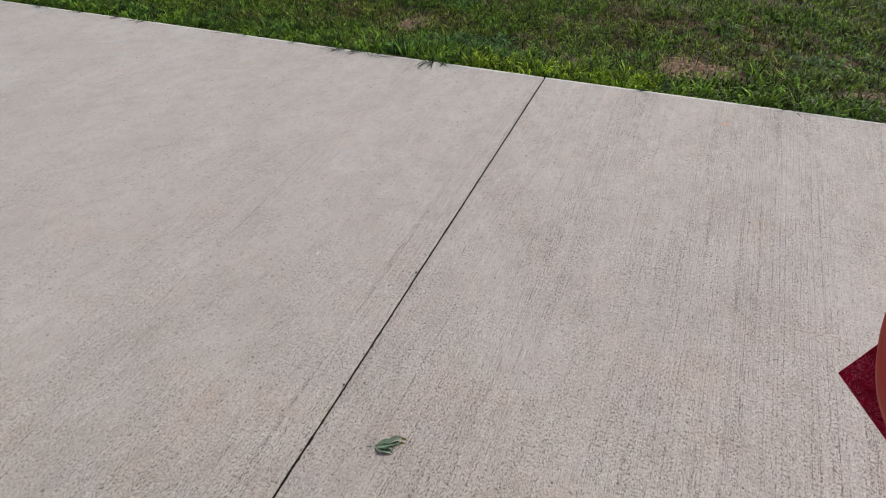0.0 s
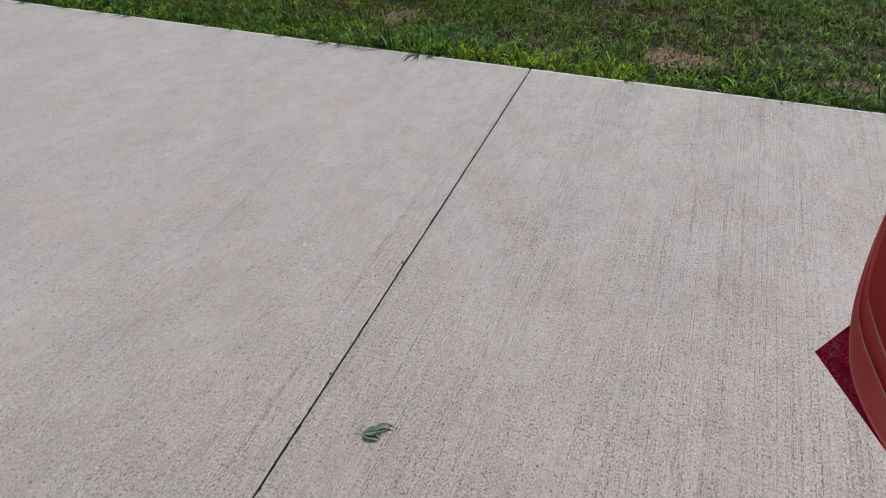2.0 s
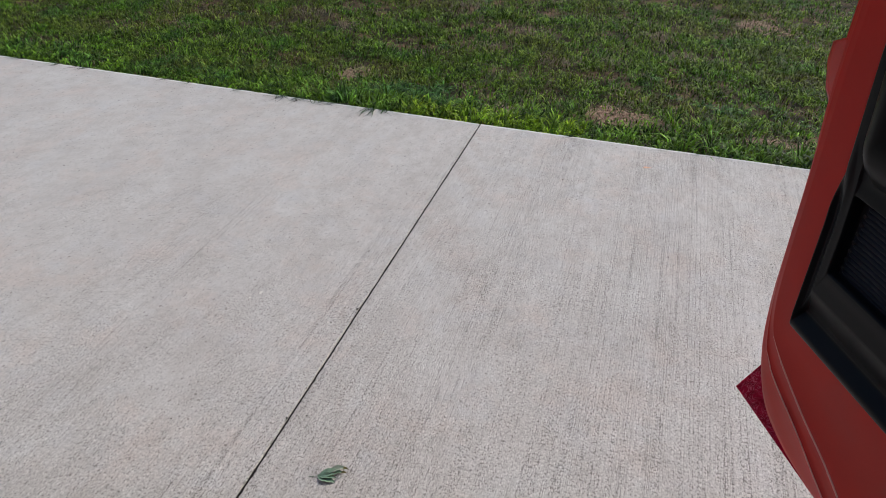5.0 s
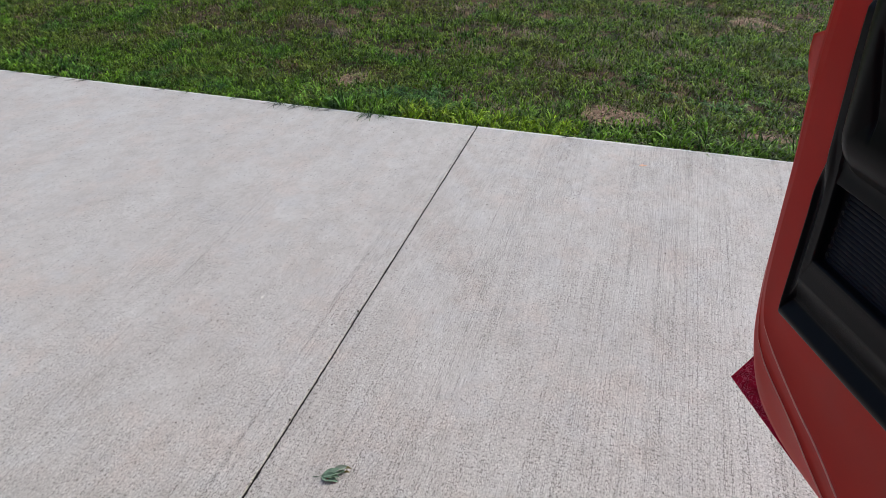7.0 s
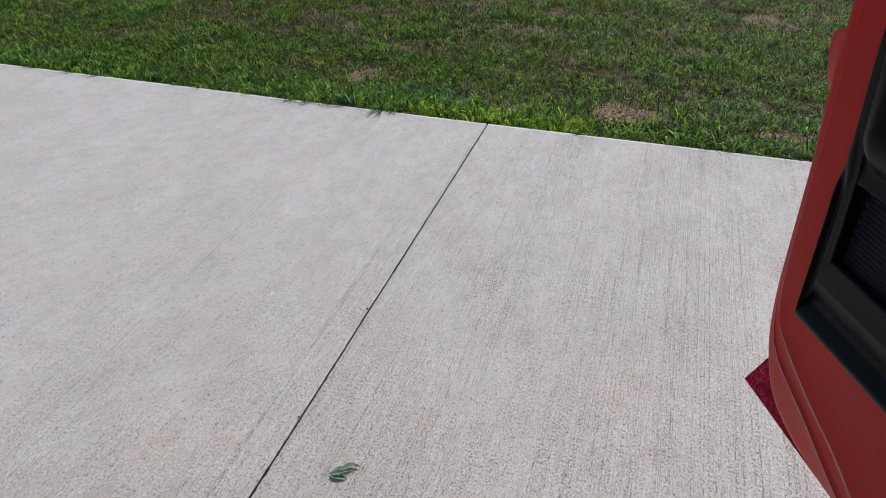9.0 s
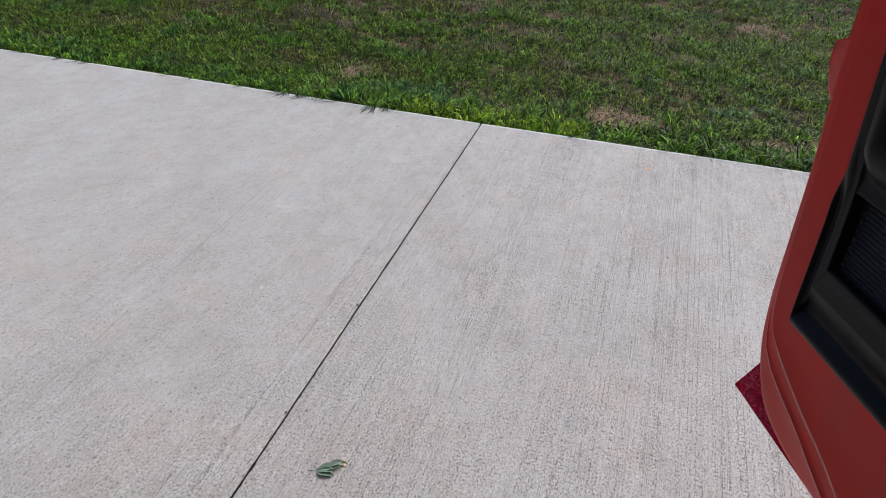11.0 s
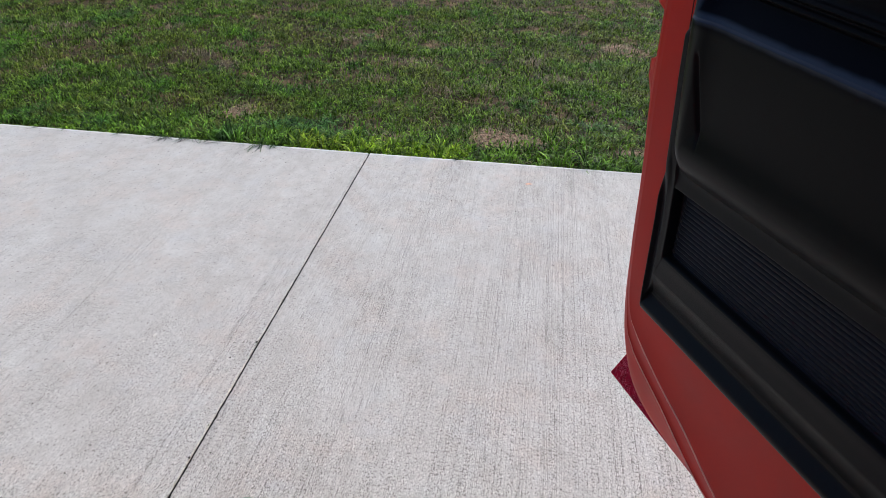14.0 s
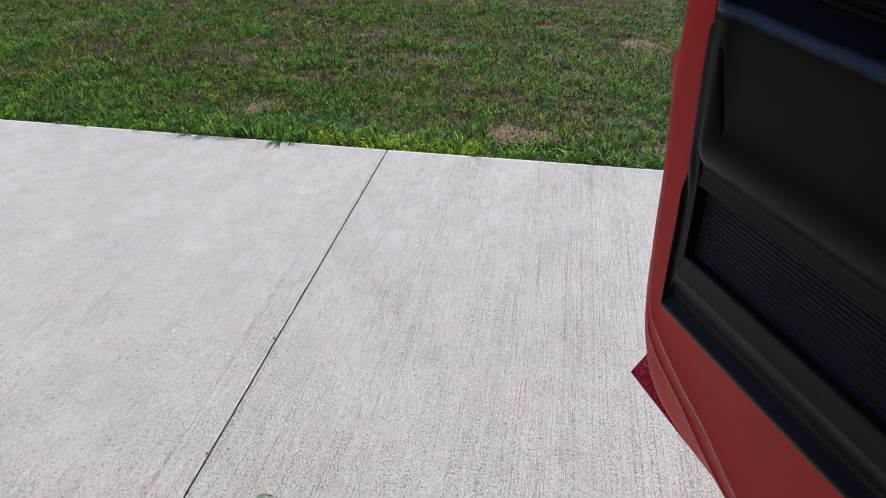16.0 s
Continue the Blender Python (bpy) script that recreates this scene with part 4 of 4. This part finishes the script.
CARD_LOW = 0.806


def card_depth(U, Z, left):
    """Depth of the moulded panel: a turned lip, a hollow, a raised border with a crest, and the pocket."""
    a, b = U - left, Z - CARD_LOW
    qa = np.interp(a, [-0.01, 0.0, 0.026, 0.0415, 0.4], [-0.3, 0.0, 1.0, 2.0, 24.0])
    qb = np.interp(b, [-0.01, 0.0, 0.094, POCKET[2] - CARD_LOW, 0.6], [-0.1, 0.0, 1.0, 2.0, 13.0])
    k = 0.07
    h = np.clip(0.5 + 0.5 * (qb - qa) / k, 0, 1)
    q = qb + (qa - qb) * h - k * h * (1 - h)
    table = spline([(-0.1, 0.004), (0.0, 0.003), (0.05, -0.0060), (0.12, -0.0112), (0.19, -0.0122), (0.25, -0.0095), (0.40, 0.0022), (0.46, 0.0036), (0.56, 0.0028),
                    (0.90, -0.0095), (1.0, -0.0122), (1.10, -0.0120), (1.5, -0.0108), (1.84, -0.0108), (1.94, -0.0100), (2.0, -0.0062), (2.05, 0.004)], 300)
    low = np.interp(q, table[:, 0], table[:, 1])
    # the hollow runs shallower up the rear side
    low = low - 0.0085 * h * np.clip((low + 0.0122) / 0.0158, 0, 1) * smooth_step(0.05, 0.15, q)
    # the pocket, under a sharp upper lip
    inside = smooth_step(1.97, 2.10, q) * (1 - smooth_step(POCKET[3] - 0.001, POCKET[3] + 0.0025, Z))
    panel = -0.0105 + 0.004 * smooth_step(POCKET[3], POCKET[3] + 0.03, Z)
    low = np.where(q > 1.9, panel, low)
    low = low + (LINER + 0.002 - low) * inside
    # above, the rear flank rounds over
    high = 0.003 - 0.019 * smooth_step(-0.002, 0.019, a) + 0.004 * smooth_step(0.02, 0.05, a)
    f = np.maximum(smooth_step(1.075, 1.155, Z), smooth_step(1.03, 1.11, Z) * (1 - smooth_step(0.022, 0.034, a)))
    return low + (high - low) * f + 0.022 * smooth_step(1.30, 1.33, Z) * smooth_step(0.0, 0.01, a)


def build_card(door):
    us = np.concatenate([np.linspace(0, 0.075, 76), np.linspace(0.079, 0.99, 130)])
    zs = np.concatenate([np.linspace(CARD_LOW, 0.965, 130), np.linspace(0.968, 1.062, 24), np.linspace(1.064, 1.135, 50), np.linspace(1.14, 1.52, 90)])
    F, Z = np.meshgrid(us, zs)
    left = rear_line(Z)
    # a small round at the lower rear corner
    left = left + 0.010 * np.clip(1 - (Z - CARD_LOW) / 0.010, 0, 1) ** 2
    U = left + F * (HINGE_U - 0.01 - left) / 0.99
    pts = [[door_point(u, z, ww) for u, z, ww in zip(*row)] for row in zip(U, Z, card_depth(U, Z, left))]
    bm = bmesh.new()
    strip(bm, pts)
    return part("door_card", bm, M_BLACK, door, "black moulded plastic door panel", True)


def build_armrest(door):
    """Padded upper part, bulging into the cabin, with a rolled rim round a flat field and a ledge on top."""
    us = np.concatenate([np.linspace(0.0, 0.13, 80), np.linspace(0.136, 0.955, 120)])
    zs = np.concatenate([np.linspace(1.088, 1.205, 72), np.linspace(1.21, 1.31, 24), np.linspace(1.312, 1.388, 60)])
    V, Z = np.meshgrid(us, zs)
    Z = Z - 0.035 * (V - 0.07) * np.clip((Z - 1.2) / 0.12, 0, 1)
    U = V + np.interp(Z, [1.10, 1.14, 1.19, 1.25, 1.33, 1.38], [-0.002, -0.006, -0.012, -0.020, -0.028, -0.032])
    s = -rounded_box(V * 1.35, Z, 0.0, 3.0, 1.092, 2.2, 0.06)
    table = spline([(-0.01, 0.004), (0.0, -0.004), (0.010, -0.012), (0.022, -0.022), (0.036, -0.0295), (0.050, -0.033), (0.062, -0.033), (0.075, -0.0305),
                    (0.09, -0.0272), (0.11, -0.025), (0.14, -0.024), (0.2, -0.024)], 200)
    w = np.interp(s, table[:, 0], table[:, 1])
    # a narrow groove inside the rear rim
    inset = 0.050 + 0.022 * np.clip((1.289 - Z) / 0.112, -0.3, 1.2)
    w += 0.0042 * np.exp(-((V - inset) / 0.0030) ** 2) * smooth_step(1.150, 1.190, Z) * (1 - smooth_step(1.284, 1.296, Z))
    top = Z + 0.035 * (U - 0.05)
    back = spline([(1.10, 0.0), (1.315, 0.0), (1.321, 0.02), (1.326, 0.075), (1.331, 0.16), (1.337, 0.28), (1.345, 0.43), (1.357, 0.68), (1.372, 0.92), (1.388, 1.0)], 240)
    f = np.interp(top, back[:, 0], back[:, 1]) * smooth_step(0.004, 0.02, s) * smooth_step(0.0, 0.055, V)
    w = w + (0.004 - w) * f
    pts = [[door_point(u, z, ww) for u, z, ww in zip(*row)] for row in zip(U, Z, w)]
    bm = bmesh.new()
    strip(bm, pts)
    arm = part("armrest", bm, M_PAD, door, "black padded arm rest with a rolled rim and a sky sheen coloured into its upper edge", True)
    # the sill above the ledge
    prof = [(1.374, 0.006), (1.380, -0.004), (1.384, -0.009), (1.388, -0.007), (1.391, -0.004), (1.394, -0.005), (1.397, -0.010), (1.401, -0.007), (1.405, 0.0), (1.42, 0.002), (1.47, 0.004), (1.53, 0.006), (1.545, 0.014), (1.55, 0.06)]
    fine = spline(prof, 70)
    bm = bmesh.new()
    strip(bm, [[door_point(u, z - 0.05 * min(u, 0.6), w) for u in np.linspace(-0.03, 0.94, 30)] for z, w in fine])
    part("window_sill", bm, M_SILL, door, "black ridged moulding under the window", True)
    return arm


def build_pocket(door):
    """Ribbed liner at the back of the recess: fine louvres, and a row of slot ends at the rear."""
    count = 20
    u0, u1, z0, z1 = 0.0305, POCKET[1], 0.916, 1.068
    pitch = (z1 - z0) / count
    bm = bmesh.new()
    bm.faces.new([bm.verts.new(door_point(u, z, LINER)) for u, z in ((u0, z0), (u1, z0), (u1, z1), (u0, z1))])
    liner = part("pocket_liner", bm, M_RIB, door, "dark ribbed liner of the door pocket")
    for k in range(count):
        z = z0 + pitch * (k + 0.5)
        bm = bmesh.new()
        rings = []
        for u, s in ((u0 + 0.003, 0.15), (u0 + 0.005, 0.7), (u0 + 0.009, 1.0), (0.2, 1.0), (0.5, 1.0), (u1 - 0.02, 1.0)):
            rings.append([door_point(u, z + pitch * a * s, LINER - b * s) for a, b in ((-0.47, 0.0), (-0.38, 0.0009), (-0.15, 0.0016), (0.15, 0.0016), (0.38, 0.0009), (0.47, 0.0))])
        strip(bm, rings)
        part("rib", bm, M_RIB, liner, smooth=True)
    for k in range(9):
        z = 0.9262 + 0.0148 * k
        bm = bmesh.new()
        strip(bm, [[door_point(u0 + 0.0036 + r * 0.0034 * math.cos(i * math.pi / 5), z + r * 0.0034 * math.sin(i * math.pi / 5), LINER - 0.0026 + d) for i in range(11)]
                   for r, d in ((1.15, 0.0030), (1.0, 0.0004), (0.72, 0.0), (0.02, 0.0016))])
        part("slot_end", bm, M_RUBBER, liner, "black rounded slot end", True)


door = build_door()
build_card(door)
build_armrest(door)
build_pocket(door)


def wheel(x, y, parent):
    bm = bmesh.new()
    n = 40
    prof = [(0.20, -0.09), (0.31, -0.105), (0.345, -0.095), (0.36, -0.07), (0.36, 0.07), (0.345, 0.095), (0.31, 0.105), (0.20, 0.09)]
    strip(bm, [[(x + math.cos(2 * math.pi * i / n) * rr, y + yy, 0.36 + math.sin(2 * math.pi * i / n) * rr) for i in range(n + 1)] for rr, yy in prof], close=True)
    w = part("wheel", bm, M_RUBBER, parent, "black rubber tyre", True)
    bm = bmesh.new()
    prof = [(0.02, 0.05), (0.08, 0.06), (0.15, 0.045), (0.19, 0.07), (0.205, 0.088), (0.205, -0.08), (0.02, -0.07)]
    strip(bm, [[(x + math.cos(2 * math.pi * i / n) * rr, y + yy, 0.36 + math.sin(2 * math.pi * i / n) * rr) for i in range(n + 1)] for rr, yy in prof], close=True)
    part("rim", bm, M_METAL, w, smooth=True)


def build_cab():
    """Plain unseen shell of the truck, added to carry the door and shade the ground: sills, walls, roof and floor."""
    y0, y1 = -4.80, -3.10          # far side and door side
    bm = boxed(((0.40, y1 - 0.10, 0.47), (1.60, y1, 0.60)), bevel=0.02)
    part("rocker_panel", bm, M_TRIM, truck)
    part("cab_floor", boxed(((0.0, y0 + 0.05, 0.50), (1.75, y1 - 0.10, 0.55)), bevel=0.01), M_TRIM, truck)
    part("roof", boxed(((0.05, y0, 1.82), (1.50, y1 - 0.02, 1.88)), bevel=0.025), M_SKIN, truck)
    part("rear_pillar", boxed(((0.18, y1 - 0.10, 0.47), (0.40, y1, 1.82)), bevel=0.02), M_SKIN, truck)
    part("front_pillar", boxed(((1.60, y1 - 0.10, 0.47), (1.72, y1, 1.20)), bevel=0.02), M_SKIN, truck)
    part("back_wall", boxed(((0.0, y0, 0.50), (0.08, y1 - 0.02, 1.25)), ((0.0, y0, 1.70), (0.08, y1 - 0.02, 1.84)), ((0.0, y1 - 0.2, 1.25), (0.08, y1 - 0.02, 1.7)),
                            ((0.0, y0, 1.25), (0.08, y0 + 0.2, 1.7)), bevel=0.008), M_TRIM, truck)
    part("rear_window", boxed(((0.035, y0 + 0.2, 1.25), (0.041, y1 - 0.2, 1.70))), M_GLASS, truck).visible_shadow = False
    part("far_door", boxed(((0.08, y0, 0.47), (1.75, y0 + 0.09, 1.25)), ((0.08, y0, 1.25), (0.25, y0 + 0.09, 1.82)), bevel=0.015), M_TRIM, truck)
    part("dashboard", boxed(((1.62, y0 + 0.09, 0.55), (1.95, y1 - 0.10, 1.15)), bevel=0.06), M_TRIM, truck)
    bm = bmesh.new()
    quad = [(1.95, y0 + 0.05, 1.15), (1.95, y1 - 0.05, 1.15), (1.48, y1 - 0.08, 1.83), (1.48, y0 + 0.08, 1.83)]
    bm.faces.new([bm.verts.new(p) for p in quad])
    part("windscreen", bm, M_GLASS, truck).visible_shadow = False
    part("bonnet", boxed(((1.72, y0 + 0.02, 0.55), (3.05, y1, 1.12)), bevel=0.07), M_SKIN, truck)
    part("cargo_bed", boxed(((-2.1, y0, 0.55), (0.0, y0 + 0.08, 1.1)), ((-2.1, y1 - 0.08, 0.55), (0.0, y1, 1.1)), ((-2.1, y0 + 0.08, 0.55), (0.0, y1 - 0.08, 0.63)),
                            ((-2.1, y0 + 0.08, 0.63), (-2.04, y1 - 0.08, 1.1)), bevel=0.02), M_TRIM, truck)
    for x in (-1.15, 2.2):
        for y in (y1 - 0.13, y0 + 0.13):
            wheel(x, y, truck)


build_cab()


# ---- small things on the concrete ----
def leaflet(bm, base, tip, width, curl, n=9):
    base, tip = Vector(base), Vector(tip)
    along = tip - base
    side = Vector((-along.y, along.x, 0)).normalized()
    rows = []
    for k in range(n):
        f = k / (n - 1)
        w = width * (math.sin(math.pi * f ** 0.75) * 0.92 + 0.03) * (1 - 0.25 * f) * (1 + 0.09 * math.sin(23 * f + 9 * width / 0.01))
        c = base + along * f
        lift = curl * math.sin(math.pi * f)
        rows.append([(c + side * w * s) + Vector((0, 0, 0.002 + lift + 0.006 * abs(s) * math.sin(math.pi * f))) for s in (-1, -0.5, 0, 0.5, 1)])
    strip(bm, rows)


def build_leaf():
    bm = bmesh.new()
    path = [(0.150, -2.315, 0.002), (0.162, -2.311, 0.003), (0.176, -2.304, 0.004)]
    strip(bm, [[Vector(p) + Vector((0.0, d, e)) for d, e in ((-0.0009, 0), (0, 0.0014), (0.0009, 0))] for p in path])
    leaf = mesh_object("fallen_leaf", bm, M_LEAF, True)
    leaf_parts = (((0.168, -2.306, 0.0), (0.238, -2.268, 0.0), 0.0175, 0.004, M_LEAF), ((0.168, -2.308, 0.0), (0.229, -2.312, 0.0), 0.0165, 0.001, M_LEAF),
                  ((0.196, -2.284, 0.003), (0.243, -2.252, 0.003), 0.0125, 0.004, M_LEAF_PALE), ((0.172, -2.306, 0.001), (0.228, -2.296, 0.001), 0.0125, 0.003, M_LEAF),
                  ((0.231, -2.264, 0.005), (0.250, -2.258, 0.004), 0.005, 0.002, M_LEAF_TIP), ((0.234, -2.279, 0.005), (0.250, -2.272, 0.003), 0.004, 0.002, M_LEAF_TIP))
    hold = Vector((0.205, -2.296, 0.0))
    for a, b, w, c, mat in leaf_parts:
        a, b, w = hold + (Vector(a) - hold) * 0.86, hold + (Vector(b) - hold) * 0.86, w * 0.84
        bm = bmesh.new()
        leaflet(bm, a, b, w, c)
        part("leaf_lobe", bm, mat, leaf, "browned leaf tip" if mat is M_LEAF_TIP else "", True)
    tagged(leaf, "curled green leaf with browned tips on the concrete", "leaf")
    bm = bmesh.new()
    leaflet(bm, (0.878, -0.228, -0.0015), (0.921, -0.221, -0.0015), 0.011, 0.0006)
    for v in bm.verts:
        v.co.z = 0.001 + 0.12 * v.co.z
    tagged(mesh_object("dry_leaf", bm, M_ORANGE, True), "small dry orange leaf scrap on the concrete", "leaf")


build_leaf()


def crumb(name, x, y, size, mat, label, category, group="", flat=0.5, seed=0, z=0.0):
    r = np.random.RandomState(seed)
    bm = bmesh.new()
    bmesh.ops.create_icosphere(bm, subdivisions=1, radius=0.5)
    a = r.uniform(0, 3.1)
    sx, sy = size, size * r.uniform(0.45, 0.9)
    for v in bm.verts:
        k = 1 + r.uniform(-0.25, 0.25)
        p = Vector((v.co.x * sx * k, v.co.y * sy * k, v.co.z * size * flat * k))
        v.co = Vector((x + p.x * math.cos(a) - p.y * math.sin(a), y + p.x * math.sin(a) + p.y * math.cos(a), z + size * flat * 0.42 + p.z))
    tagged(mesh_object(name, bm, mat), label, category, group=group)


def build_debris():
    for k, (x, y, s) in enumerate(((-0.375, -1.663, 0.020), (-0.073, -1.736, 0.009), (-0.82, -2.109, 0.011), (-0.40, -1.70, 0.008))):
        crumb("pale_chip", x, y, s, M_CHIP, "small pale chip lying on the concrete", "chip", "pale chips on the concrete", 0.3, 900 + k)
    for k, (x, y, s) in enumerate(((-0.006, -1.638, 0.011), (0.003, -1.645, 0.009), (0.002, -2.341, 0.010), (-0.003, -2.156, 0.011), (0.0, -0.93, 0.009), (-0.004, -2.03, 0.008))):
        crumb("dirt_crumb", x, y, s, M_CRUMB, "dark crumb of dirt at the joint", "dirt", "dirt along the joint", 0.6, 920 + k)
    r = np.random.RandomState(17)
    spots = [(0.347, -2.046), (-0.55, -1.595), (0.089, -0.68), (0.846, -0.526), (1.029, -1.798), (-2.108, -1.079), (1.029, -0.962), (-0.322, -2.261), (-0.065, -1.73)]
    spots += [(r.uniform(-3.2, 1.6), r.uniform(-2.4, -0.1)) for _ in range(35)]
    for k, (x, y) in enumerate(spots):
        crumb("grit", x, y, r.uniform(0.004, 0.008), M_CRUMB, "dark speck of grit on the concrete", "grit", "grit on the concrete", 0.5, 950 + k)


build_debris()
